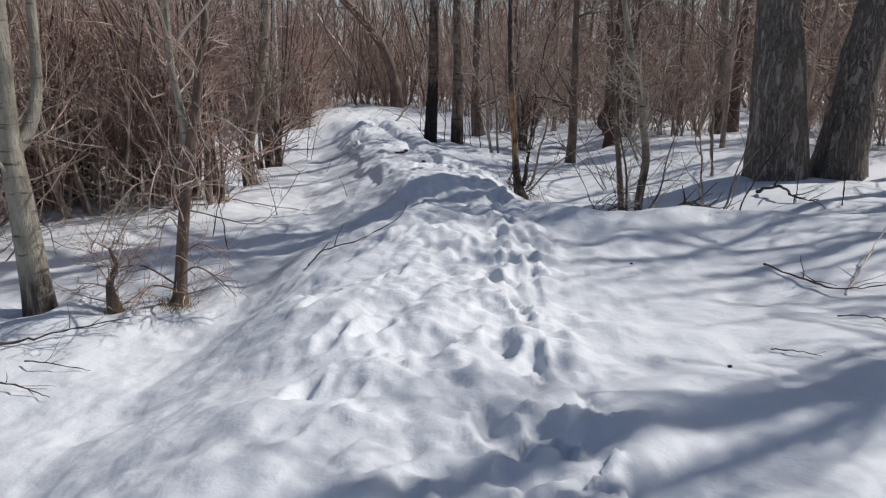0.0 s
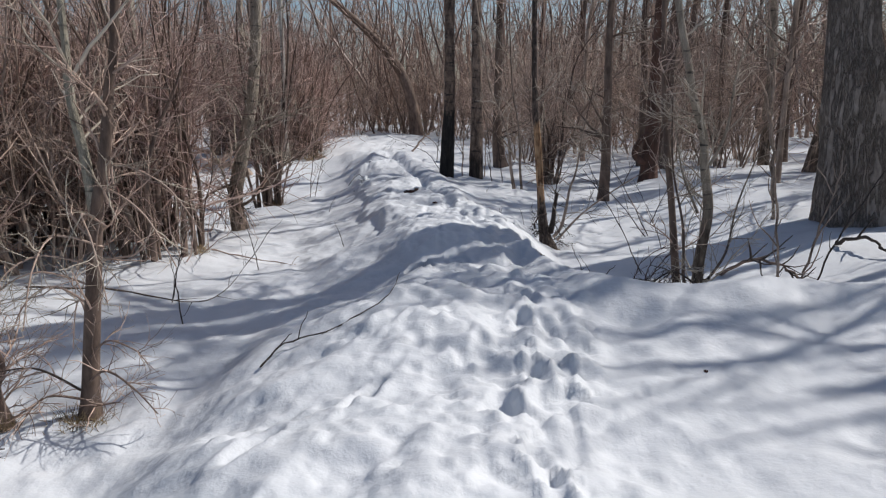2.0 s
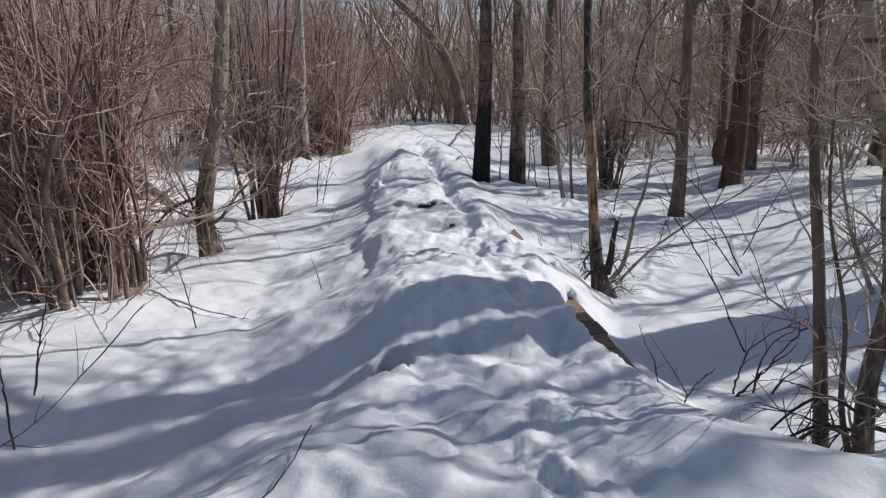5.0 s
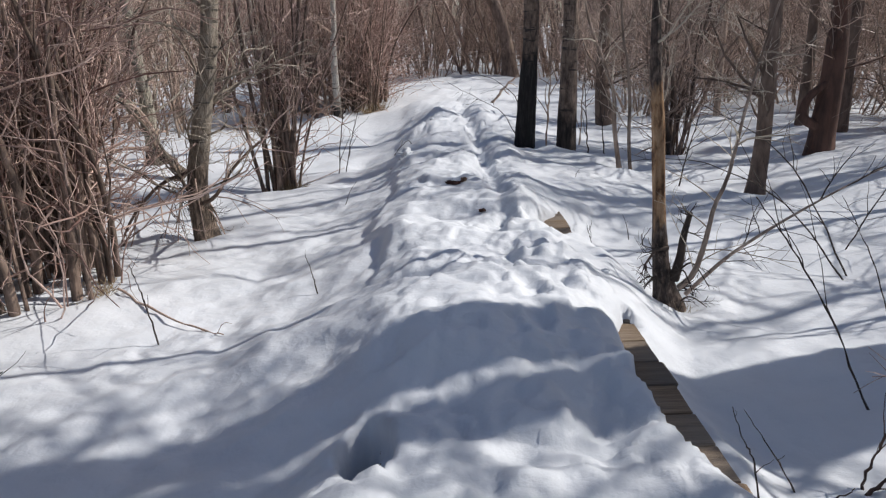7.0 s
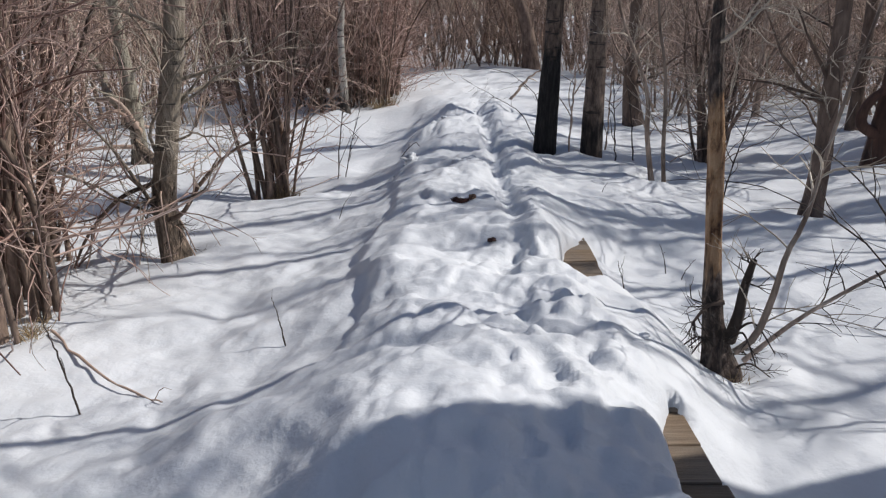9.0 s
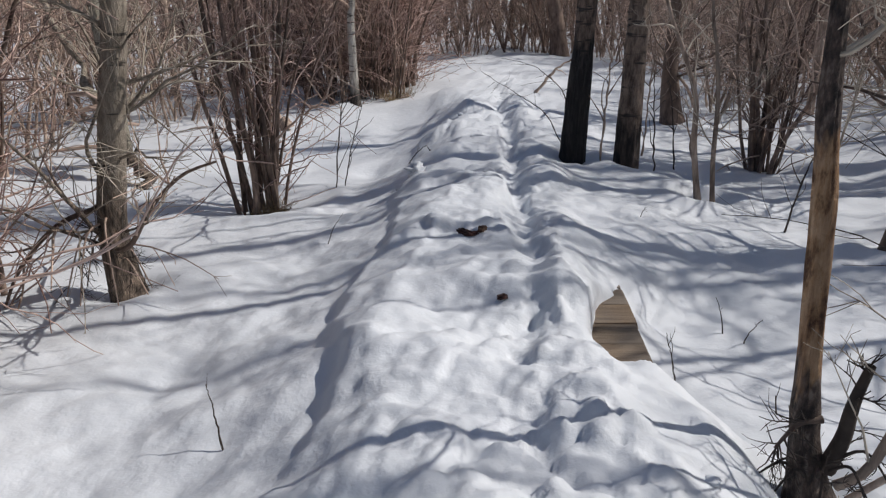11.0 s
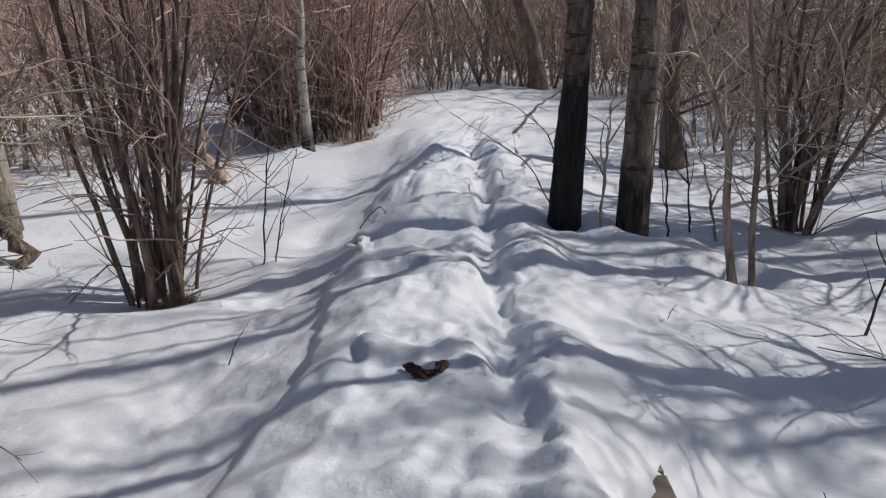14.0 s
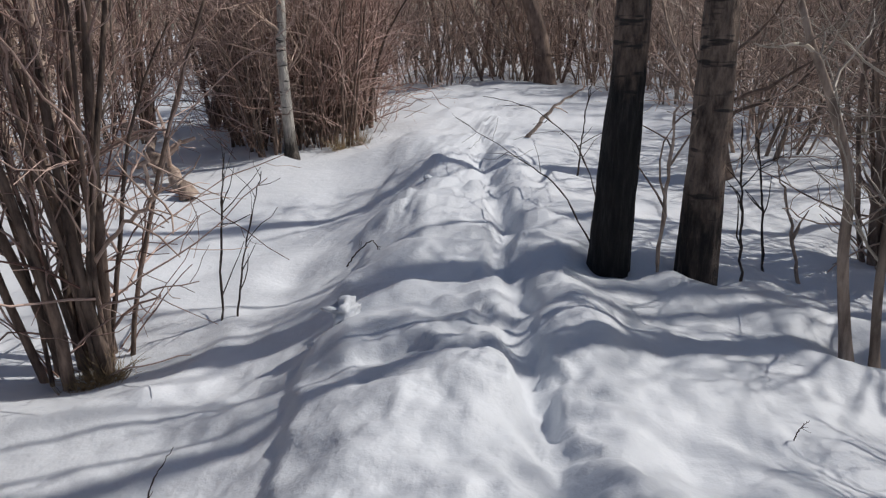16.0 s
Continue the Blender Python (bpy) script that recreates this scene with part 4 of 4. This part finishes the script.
near_left = [(-4.15, 10.1, 0), (-4.4, 9.5, 1), (-5.2, 9.3, 0), (-4.6, 6.0, 1), (-5.4, 7.0, 0), (-5.2, 10.2, 1), (-6.5, 9.0, 0), (-6.3, 11.8, 3), (-5.9, 8.2, 1),
             (-4.35, 19.3, 2), (-3.95, 19.1, 2), (-5.4, 19.4, 2), (-4.2, 20.3, 0), (-4.9, 20.6, 0), (-4.75, 22.0, 2), (-7.6, 19.5, 2), (-6.4, 21.0, 0), (-5.6, 23.2, 2), (-7.4, 14.2, 3), (-8.3, 16.8, 1), (-7.6, 12.6, 0), (-8.5, 10.5, 1), (-6.0, 25.2, 0), (-7.4, 23.5, 2), (-8.6, 18.6, 3), (-9.4, 15.2, 0),
             (-2.6, 28.6, 3), (-4.3, 27.4, 3), (0.2, 26.6, 3), (-2.0, 29.8, 3), (-3.6, 29.4, 3), (-5.0, 28.2, 3), (-0.6, 28.6, 3), (1.0, 27.5, 3), (-7.0, 27.6, 0), (2.6, 26.0, 3),
             (1.6, 19.2, 3), (2.4, 21.5, 3), (4.6, 20.0, 3), (6.5, 18.2, 3), (3.4, 24.0, 3), (7.6, 22.0, 3), (5.4, 16.2, 3), (9.2, 15.6, 3), (10.5, 19.0, 3), (6.0, 25.5, 3), (8.3, 12.6, 3), (6.6, 13.2, 3), (5.0, 18.6, 3), (8.9, 17.4, 3), (6.0, 21.0, 3),
             (4.2, 22.0, 3), (5.6, 23.0, 3), (2.2, 23.6, 3), (1.2, 24.4, 3), (3.0, 20.4, 3), (8.0, 24.2, 3), (4.3, 25.6, 3)]
rv = np.random.default_rng(9)
for x, y, k in near_left:
    copy_thing(V[k], pose(x, y, hz(x, y), rv.uniform(-4, 4), rv.uniform(-4, 4), rv.uniform(0, 360)))


# ---- woods ----
TL = "bare grey-brown woodland tree standing in snow"
VT = []
for k, (h, r, mat, sp) in enumerate(((8.5, 0.09, BROWN, (3.9, 17.0)), (9.5, 0.13, BROWN, (8.5, 17.5)), (7.5, 0.06, STEM, (2.9, 18.6)), (10.0, 0.11, ASPEN_ROUGH, (6.6, 14.4)), (7.0, 0.045, STEM, (4.9, 12.4)))):
    b = rw.normal(0, 0.16, (5, 2))
    pts = [(0, 0, 0)] + [(b[j, 0] * j * 0.5, b[j, 1] * j * 0.5, h * (j + 1) / 5) for j in range(5)]
    VT.append(tree("woodland_tree", TL, sp, pts, r, 0.02, mat, TWIG_GREY, 22, 0.18, 1.8, 0.02, group="woodland trees", sides=10, rings=24, flare=0.3, seed=60 + k, n2=5, n3=2))


def clear(x, y, gap):
    if abs(x - path_mid(y)) < 2.0 + (0.03 * y):
        return False
    if -2.6 < x < 3.2 and y < 14:
        return False
    return all((x - sx) ** 2 + (y - sy) ** 2 > gap ** 2 for sx, sy in SPOT.values())


placed, n = [], 0
while n < 74:
    x, y = rw.uniform(2.8, 20), rw.uniform(8.5, 34)
    if n > 58:
        x, y = rw.uniform(-18, -6), rw.uniform(6, 36)
    if clear(x, y, 1.2) and all((x - a) ** 2 + (y - b) ** 2 > 0.8 for a, b in placed):
        placed.append((x, y))
        kind, stand = int(rw.integers(0, 5)), pose(x, y, hz(x, y) - 0.04, rw.normal(0, 3), rw.normal(0, 3), rw.uniform(0, 360))
        if not (5.5 < x < 11 and 9.8 < y < 12.6):
            copy_thing(VT[kind], stand)
        n += 1
for x, y, k in ((5.8, 11.6, 4), (4.2, 16.2, 2)):
    copy_thing(VT[k], pose(x, y, hz(x, y) - 0.04, rw.normal(0, 2), rw.normal(0, 2), rw.uniform(0, 360)))
# sunward trees beside and behind the start, whose shade falls on the snow
for x, y, k in ((8.6, 7.4, 4), (9.4, 4.8, 1), (10.6, 6.6, 0), (7.6, 5.4, 3), (5.6, 3.5, 2), (4.9, 2.5, 3), (5.2, 1.7, 0), (7.1, 3.2, 3), (8.2, 5.9, 0), (8.1, 3.9, 1), (6.2, 2.2, 3), (11.5, 3.6, 3), (9.0, 2.4, 0), (12.6, 8.0, 1), (7.0, 7.6, 2), (-6.0, 3.0, 0), (-7.5, 5.2, 1), (2.0, -6.0, 0), (-3.5, -5.0, 3), (6.0, -4.0, 1), (6.5, 4.9, 3), (7.0, 5.3, 1), (7.6, 9.3, 1), (8.5, 9.2, 3), (9.3, 8.8, 3), (9.9, 9.7, 1), (8.6, 15.4, 3), (7.4, 10.05, 3), (7.0, 17.2, 1), (6.3, 16.4, 3)):
    copy_thing(VT[k], pose(x, y, hz(x, y) - 0.04, 0, 0, rw.uniform(0, 360)))

for x, y in ((10.6, 3.9), (9.4, 1.9)):
    copy_thing(cw, pose(x, y, hz(x, y) - 0.04, 0, 0, rw.uniform(0, 360)))

tree("cottonwood", "tall bare cottonwood with long crooked boughs in snow", (9.9, 8.3), [(0, 0, 0), (0.1, 0, 2.0), (0.0, 0.1, 4.5), (0.2, 0.1, 7.0), (0.3, 0.2, 9.0)], 0.12, 0.04, FURROW, TWIG_GREY, 11, 0.5, 4.4, 0.05, n2=2, n3=1, sides=18, rings=40, seed=75, up=0.12)

# far woods all round
def far_stems(count, r0, r1, a0, a1, h0, h1, t0, t1):
    an, rd = np.radians(rw.uniform(a0, a1, count)), rw.uniform(r0, r1, count)
    fx, fy = rd * np.cos(an) - 1, rd * np.sin(an) + 2
    ok = ~((np.abs(fx) < 9) & (fy < 26) & (fy > -14))
    fx, fy = fx[ok], fy[ok]
    st = np.stack([fx, fy, snow_height(fx, fy, False) - 0.1], 1)
    way = np.stack([rw.normal(0, 0.16, len(fx)), rw.normal(0, 0.12, len(fx)), np.ones(len(fx))], 1)
    return shoots(st, way, rw.uniform(h0, h1, len(fx)), rw.uniform(t0, t1, len(fx)), 0.015, 10, 0.10, 0.03, rw)


p, ra = far_stems(1000, 26, 44, 38, 150, 4, 9, 0.02, 0.08)
a1, r1 = side_shoots(p, ra, 10, 0.06, 0.98, 52, 0.8, 2.6, 0.016, 6, 0.26, 0.05, 0.5, rw)
b1, q1 = side_shoots(a1[::2], r1[::2], 3, 0.15, 1.0, 50, 0.4, 1.3, 0.010, 4, 0.22, 0.03, 0.7, rw)
p2, ra2 = far_stems(800, 42, 80, 25, 165, 5, 10, 0.06, 0.16)
p3, ra3 = far_stems(350, 30, 70, 165, 385, 6, 11, 0.06, 0.16)
p, ra = np.concatenate([p, p2, p3]), np.concatenate([ra, ra2, ra3])
c1, s1 = side_shoots(np.concatenate([p2, p3]), np.concatenate([ra2, ra3]), 6, 0.1, 0.95, 40, 1.2, 3.5, 0.035, 3, 0.12, 0.05, 0.5, rw)
woods = new("far_woods", mesh_of("far_woods", *join_arrays([tube_arrays(p, ra, 4), tube_arrays(a1, r1, 3), tube_arrays(b1, q1, 3), tube_arrays(c1, s1, 3)]), FAR))
tagged(woods, "dense bare grey-brown woods in the distance", "woods", kind="stuff")


# ---- saplings, fallen branches and litter ----
def on_snow(x, y):
    return float(snow_height(np.array([float(x)]), np.array([float(y)]))[0])


def stick(name, label, pts, r, mat, n1=0, len1=0.25, category="branch", group="", seed=0, twig=None, angle=45):
    """A dead branch. pts: (x, y, height above the snow)."""
    rng = np.random.default_rng(seed + 900)
    w = [(x, y, on_snow(x, y) + dz) for x, y, dz in pts]
    o = np.array(w[0])
    ob = empty(name, tuple(o), label, category, group)
    n = max(10, 5 * len(w))
    poly = (curve_through(w, n) - o)[None]
    poly[0, 1:-1] += rng.normal(0, r * 0.5, (n - 2, 3))
    rad = np.linspace(r, r * 0.35, n)[None] * (1 + 0.15 * rng.normal(0, 1, (1, n)))
    part("stem", mesh_of("stem", *tube_arrays(poly, rad, 6), mat), ob)
    if n1:
        a, ra = side_shoots(poly, rad, n1, 0.15, 0.98, angle, len1 * 0.4, len1, r * 0.6, 5, 0.16, 0.02, 0.4, rng)
        for k in range(len(a)):
            part("side_twig", mesh_of("side_twig", *tube_arrays(a[k:k + 1], ra[k:k + 1], 4), twig or mat), ob)
    return ob


stick("fallen_branch", "thin dark fallen branch lying across trodden snow", [(-1.0, 5.0, 0.02), (-0.89, 5.13, 0.04), (-0.62, 5.2, 0.02), (-0.36, 5.4, 0.03), (-0.30, 5.75, 0.09)], 0.006, TWIG_DARK, 3, 0.3, seed=1)
stick("fallen_branch", "thin grey fallen branch resting on snow", [(-2.75, 9.05, 0.03), (-2.05, 8.62, 0.04), (-1.66, 8.5, 0.01)], 0.010, TWIG_GREY, 4, 0.25, seed=2)
stick("fallen_branch", "dark forked twig lying on sloping snow", [(-2.76, 4.07, 0.05), (-2.6, 4.2, 0.03), (-2.4, 4.33, 0.05), (-2.1, 4.45, 0.10)], 0.009, TWIG_DARK, 4, 0.35, seed=3)
stick("fallen_branch", "dark twig poking from snow beside the aspens", [(-2.5, 3.6, 0.02), (-2.3, 3.5, 0.05), (-2.08, 3.4, 0.02)], 0.006, TWIG_DARK, 4, 0.25, seed=4)
stick("fallen_branch", "thin dark twig lying on sunlit snow", [(-2.5, 3.9, 0.03), (-2.3, 3.82, 0.04), (-2.05, 3.78, 0.02)], 0.005, TWIG_DARK, 3, 0.2, seed=5)
stick("fallen_branch", "arching grey branch hanging over the snow", [(-2.25, 5.0, 0.72), (-1.9, 5.3, 0.55), (-1.6, 5.6, 0.42), (-1.49, 6.0, 0.40), (-1.35, 6.6, 0.70)], 0.006, TWIG_DARK, 8, 0.35, seed=6)
stick("fallen_branch", "knotted dead branch half buried in snow", [(3.75, 8.3, 0.03), (3.92, 8.1, 0.14), (3.95, 7.8, 0.06), (4.12, 7.6, 0.02)], 0.022, TWIG_DARK, 6, 0.4, seed=7)
stick("fallen_branch", "thin grey branch lying on the snow shelf", [(2.30, 4.85, 0.02), (2.40, 4.4, 0.03), (2.46, 4.12, 0.05), (2.7, 4.05, 0.06)], 0.008, TWIG_DARK, 4, 0.3, seed=8)
stick("fallen_branch", "slender branch leaning out of deep snow", [(2.48, 4.12, 0.0), (2.8, 4.5, 0.08), (3.2, 4.95, 0.18)], 0.008, TWIG_GREY, 4, 0.3, seed=9)
stick("fallen_branch", "small dark twig lying on the snow shelf", [(2.2, 3.7, 0.01), (2.32, 3.55, 0.03), (2.35, 3.38, 0.02)], 0.005, TWIG_DARK, 2, 0.2, seed=10)
stick("fallen_branch", "small brown twig lying on bright snow", [(1.58, 3.16, 0.01), (1.66, 3.08, 0.02), (1.74, 3.0, 0.01)], 0.004, TWIG_DARK, 1, 0.12, seed=11)
stick("dead_log", "broken dead limb with tangled twigs in snow", [(2.45, 8.0, -0.05), (2.70, 7.7, 0.20), (2.95, 7.45, 0.16), (3.05, 7.3, -0.05)], 0.020, BROWN, 18, 0.5, "log", seed=12, twig=TWIG_DARK)
stick("dead_log", "dark broken root rising beside the birch", [(2.05, 7.0, 0.22), (2.3, 6.85, 0.08), (2.5, 6.75, -0.08)], 0.020, BROWN, 12, 0.4, "log", seed=13, twig=TWIG_DARK)
stick("dead_log", "grey fallen log leaning among bare willows", [(-4.55, 16.3, 0.02), (-5.3, 17.0, 0.18), (-6.7, 18.3, 0.5)], 0.10, STEM, 8, 0.8, "log", seed=14, twig=TWIG_GREY)
stick("dead_log", "pale fallen trunk slanting down to the snow", [(-4.75, 13.3, -0.05), (-5.2, 13.6, 0.35), (-5.9, 14.0, 1.0), (-6.8, 14.5, 1.9)], 0.085, ASPEN_ROUGH, 6, 0.8, "log", seed=15, twig=TWIG_GREY)
stick("fallen_branch", "slanting dead branch propped above the far path", [(-1.25, 18.6, -0.02), (-0.95, 18.5, 0.35), (-0.55, 18.4, 0.75)], 0.028, STEM, 4, 0.5, seed=16, twig=TWIG_GREY)
stick("fallen_branch", "fine bare branch arching over the snow bank", [(-0.35, 14.2, 0.02), (-0.6, 14.6, 0.25), (-1.0, 15.2, 0.45), (-1.6, 16.0, 0.55)], 0.007, TWIG_DARK, 8, 0.7, seed=17)
stick("fallen_branch", "fine bare branch beside the dark trunks", [(-0.3, 14.9, 0.05), (-0.5, 15.5, 0.4), (-0.95, 16.2, 0.6), (-1.5, 16.9, 0.7)], 0.007, TWIG_DARK, 7, 0.6, seed=18)
stick("fallen_branch", "crooked dark twig poking from the snow edge", [(-2.08, 14.33, 0.03), (-1.98, 14.3, 0.10), (-1.86, 14.3, 0.08), (-1.82, 14.3, -0.02)], 0.006, TWIG_DARK, 6, 0.12, seed=19)
stick("fallen_branch", "bent willow branch reaching low over snow", [(-3.0, 12.9, 0.65), (-2.6, 12.7, 0.85), (-2.2, 12.4, 1.0), (-1.9, 12.0, 1.25)], 0.014, TWIG_GREY, 10, 0.6, seed=33)

DEAD = "dark reddish dead branch arching out of deep snow"
for k, pts in enumerate(([(1.55, 7.42, -0.02), (1.66, 7.46, 0.05), (1.77, 7.5, 0.13), (1.86, 7.52, 0.24), (1.98, 7.55, 0.36)],
                         [(1.57, 7.46, -0.02), (1.60, 7.48, 0.12), (1.66, 7.5, 0.25), (1.78, 7.5, 0.33), (1.95, 7.5, 0.41)],
                         [(1.68, 7.46, 0.0), (1.71, 7.48, 0.15), (1.78, 7.5, 0.27), (1.92, 7.52, 0.34), (2.1, 7.5, 0.36)],
                         [(1.74, 7.4, -0.02), (1.84, 7.42, 0.10), (1.97, 7.44, 0.18), (2.15, 7.45, 0.22)])):
    stick("dead_branch", DEAD, pts, (0.009, 0.0065, 0.006, 0.006)[k], DEADWOOD, 7, 0.22, group="dead branches in the snow", seed=90 + k, angle=32)

SAP = "thin bare sapling shoots standing in snow"
for sx, sy, h, lx, ly, r, n1, s in (
        (1.84, 8.1, 1.05, -0.62, 0.0, 0.0065, 5, 1), (1.10, 7.05, 0.42, -0.12, 0.05, 0.0045, 2, 2), (1.16, 6.9, 0.3, 0.15, 0.0, 0.005, 2, 3),
        (-2.62, 13.5, 1.05, 0.16, 0.0, 0.009, 9, 4), (-2.55, 13.55, 0.9, 0.26, 0.05, 0.007, 8, 5), (3.97, 7.8, 0.42, 0.0, 0.0, 0.007, 1, 6), (4.3, 7.45, 0.46, -0.02, 0.0, 0.008, 1, 7),
        (0.03, 13.95, 1.15, 0.05, 0.0, 0.014, 5, 8), (0.56, 14.25, 1.0, -0.08, 0.05, 0.010, 6, 9), (0.80, 14.7, 0.9, -0.15, 0.0, 0.010, 6, 10), (1.0, 14.6, 0.75, -0.2, 0.1, 0.014, 5, 11), (0.45, 15.0, 1.3, 0.05, 0.0, 0.012, 6, 12),
        (0.60, 10.1, 0.34, -0.08, -0.05, 0.005, 2, 13), (0.90, 10.85, 0.22, -0.07, 0.0, 0.004, 1, 14), (0.98, 10.75, 0.16, 0.09, 0.0, 0.004, 1, 15),
        (-2.05, 6.5, 0.5, -0.1, 0.1, 0.006, 3, 16), (-2.4, 7.1, 0.6, 0.2, 0.0, 0.007, 4, 17), (-1.24, 9.05, 0.24, -0.12, 0.1, 0.005, 1, 18), (-1.95, 11.7, 0.2, 0.12, 0.1, 0.004, 1, 19), (0.41, 12.3, 0.1, 0.05, 0, 0.003, 4, 20),
        (2.66, 7.0, 1.3, -0.15, 0.0, 0.014, 6, 21), (2.85, 7.15, 1.1, 0.3, 0.0, 0.012, 6, 22), (3.1, 7.4, 0.9, 0.5, 0.0, 0.010, 5, 23), (3.8, 9.9, 2.2, -0.25, 0.0, 0.03, 8, 24), (1.34, 7.4, 0.2, -0.26, -0.05, 0.004, 1, 25),
        (1.5, 12.6, 0.9, 0.2, 0.0, 0.009, 5, 26), (2.5, 10.6, 0.9, 0.5, 0.0, 0.006, 5, 27), (-0.55, 16.7, 0.9, 0.1, 0, 0.010, 6, 28), (-2.0, 8.35, 0.5, -0.12, 0.0, 0.006, 2, 29), (2.3, 9.1, 0.8, -0.35, 0.1, 0.005, 3, 30)):
    stick("sapling", SAP, [(sx, sy, -0.06), (sx + lx * 0.35, sy + ly * 0.3, h * 0.4), (sx + lx * 0.7, sy + ly * 0.7, h * 0.75), (sx + lx, sy + ly, h)], r, TWIG_DARK if r < 0.012 else STEM, n1, h * 0.42, "sapling", "saplings in the snow", 40 + s, angle=38)
# long shoots that reach in over the snow from the right of the snag
stick("sapling", "long thin arching shoots with fine side twigs", [(2.35, 10.0, -0.05), (1.9, 10.2, 0.55), (1.35, 10.6, 0.72), (0.85, 11.2, 0.60)], 0.0065, TWIG_DARK, 10, 0.55, "sapling", "saplings in the snow", 80, angle=35)
stick("sapling", "long thin arching shoots with fine side twigs", [(2.4, 10.1, -0.05), (2.0, 10.5, 0.75), (1.5, 11.2, 1.05), (0.9, 12.1, 1.15)], 0.0065, TWIG_DARK, 9, 0.55, "sapling", "saplings in the snow", 81, angle=35)


def tuft(spot, blades, h, seed, label):
    rng = np.random.default_rng(seed)
    x, y = spot
    ob = empty("grass_tuft", (x, y, on_snow(x, y)), label, "grass")
    st = np.concatenate([rng.normal(0, 0.045, (blades, 2)), np.full((blades, 1), -0.03)], 1)
    p, r = shoots(st, np.concatenate([rng.normal(0, 0.5, (blades, 2)), np.ones((blades, 1))], 1), rng.uniform(0.4, 1.2, blades) * h, 0.0028, 0.001, 5, 0.2, -0.12, rng)
    tagged(part("grass_mass", mesh_of("grass_mass", *tube_arrays(p, r, 3), GRASS), ob), kind="stuff")


for spot, b, h, s in (((-2.93, 12.82), 170, 0.22, 1), ((-3.0, 12.72), 120, 0.16, 2), ((-1.88, 4.86), 90, 0.13, 3), ((-2.02, 4.84), 110, 0.12, 4), ((-2.36, 4.8), 110, 0.14, 5), ((-3.55, 19.0), 130, 0.30, 6), ((-3.75, 18.7), 130, 0.30, 7), ((1.10, 9.33), 120, 0.13, 8), ((-2.85, 9.0), 110, 0.16, 9)):
    tuft(spot, b, h, s, "dry tan grass tuft at the foot of stems")


def lump(name, label, spot, size, mat, seed, category, squash=0.6, rough=0.35, sink=0.3):
    """A rounded irregular piece resting on the snow."""
    x, y = spot
    bm = bmesh.new()
    bmesh.ops.create_icosphere(bm, subdivisions=3, radius=1)
    for v in bm.verts:
        k = 1 + rough * noise.noise(v.co * 1.7 + Vector((seed * 3.1, 0, 0))) + rough * 0.4 * noise.noise(v.co * 5 + Vector((0, seed, 0)))
        v.co = Vector((v.co.x * size[0], v.co.y * size[1], v.co.z * size[2])) * k
    me = bpy.data.meshes.new(name)
    bm.to_mesh(me)
    bm.free()
    me.polygons.foreach_set("use_smooth", [True] * len(me.polygons))
    me.materials.append(mat)
    ob = new(name, me)
    ob.matrix_basis = pose(x, y, on_snow(x, y) + size[2] * (1 - sink), 0, 0, seed * 47)
    return tagged(ob, label, category)


lump("snow_chunk", "broken block of snow on the bank's edge", (-1.57, 12.94), (0.09, 0.06, 0.06), SNOW, 1, "snow", rough=0.9, sink=0.4)
lump("snow_chunk", "small broken block of snow beside the path", (-1.66, 13.1), (0.045, 0.04, 0.03), SNOW, 2, "snow", sink=0.4)
for k, (x, y, s) in enumerate(((-1.9, 16.1, 0.05), (-1.72, 12.85, 0.03), (0.62, 8.95, 0.03))):
    lump("snow_chunk", "rounded lump of trodden snow", (x, y), (s * (1 + (s > 0.2)), s * 0.8, s * (0.5 if s < 0.2 else 0.42)), SNOW, 10 + k, "snow", sink=0.55)
lump("dropping", "small dark dropping lying on the snow", (-0.28, 10.16), (0.030, 0.022, 0.013), LEAF, 5, "debris", rough=0.9, sink=0.35)
for k, (x, y) in enumerate(((1.33, 4.78), (1.30, 2.95))):
    lump("bark_crumb", "tiny dark bark crumb on the snow", (x, y), (0.011, 0.008, 0.007), LEAF, 30 + k, "debris", sink=0.3)


def leaf_clods(spot):
    """Three clods of matted wet leaves melted into the snow, one of them paler."""
    x, y = spot
    ob = empty("leaf_litter", (x, y, on_snow(x, y)), "patch of dark wet dead leaves melted into snow", "debris")
    for k, (dx, dy, size, turn, mat, n) in enumerate(((-0.05, 0.035, (0.062, 0.024, 0.02), -38, LEAF, ""), (0.005, -0.01, (0.05, 0.024, 0.018), 8, LEAF, ""), (0.07, 0.02, (0.03, 0.024, 0.024), 60, LEAF_PALE, "paler tan clod"))):
        bm = bmesh.new()
        bmesh.ops.create_icosphere(bm, subdivisions=4, radius=1)
        for v in bm.verts:
            q = 1 + 0.5 * noise.noise(v.co * 1.9 + Vector((k * 5.3, 1, 0))) + 0.4 * noise.noise(v.co * 5.5 + Vector((0, k, 2))) + 0.25 * noise.noise(v.co * 12)
            v.co = Vector((v.co.x * size[0], v.co.y * size[1], v.co.z * size[2])) * q
        me = bpy.data.meshes.new("clod")
        bm.to_mesh(me)
        bm.free()
        me.materials.append(mat)
        p = part("clod", me, ob, n)
        p.matrix_basis = pose(dx, dy, on_snow(x + dx, y + dy) - on_snow(x, y) + size[2] * 0.35, 0, 0, turn)


leaf_clods((-0.65, 11.09))
side_aspen = tree("aspen", "pale aspen trunk standing behind the willows", (-5.65, 14.1), [(0, 0, 0), (0.02, 0, 0.8), (-0.05, 0, 1.8), (-0.1, 0, 3.4), (-0.1, 0, 7.0)], 0.11, 0.04, ASPEN, TWIG_PALE, 16, 0.2, 1.4, 0.016, sides=16, rings=50, seed=70)
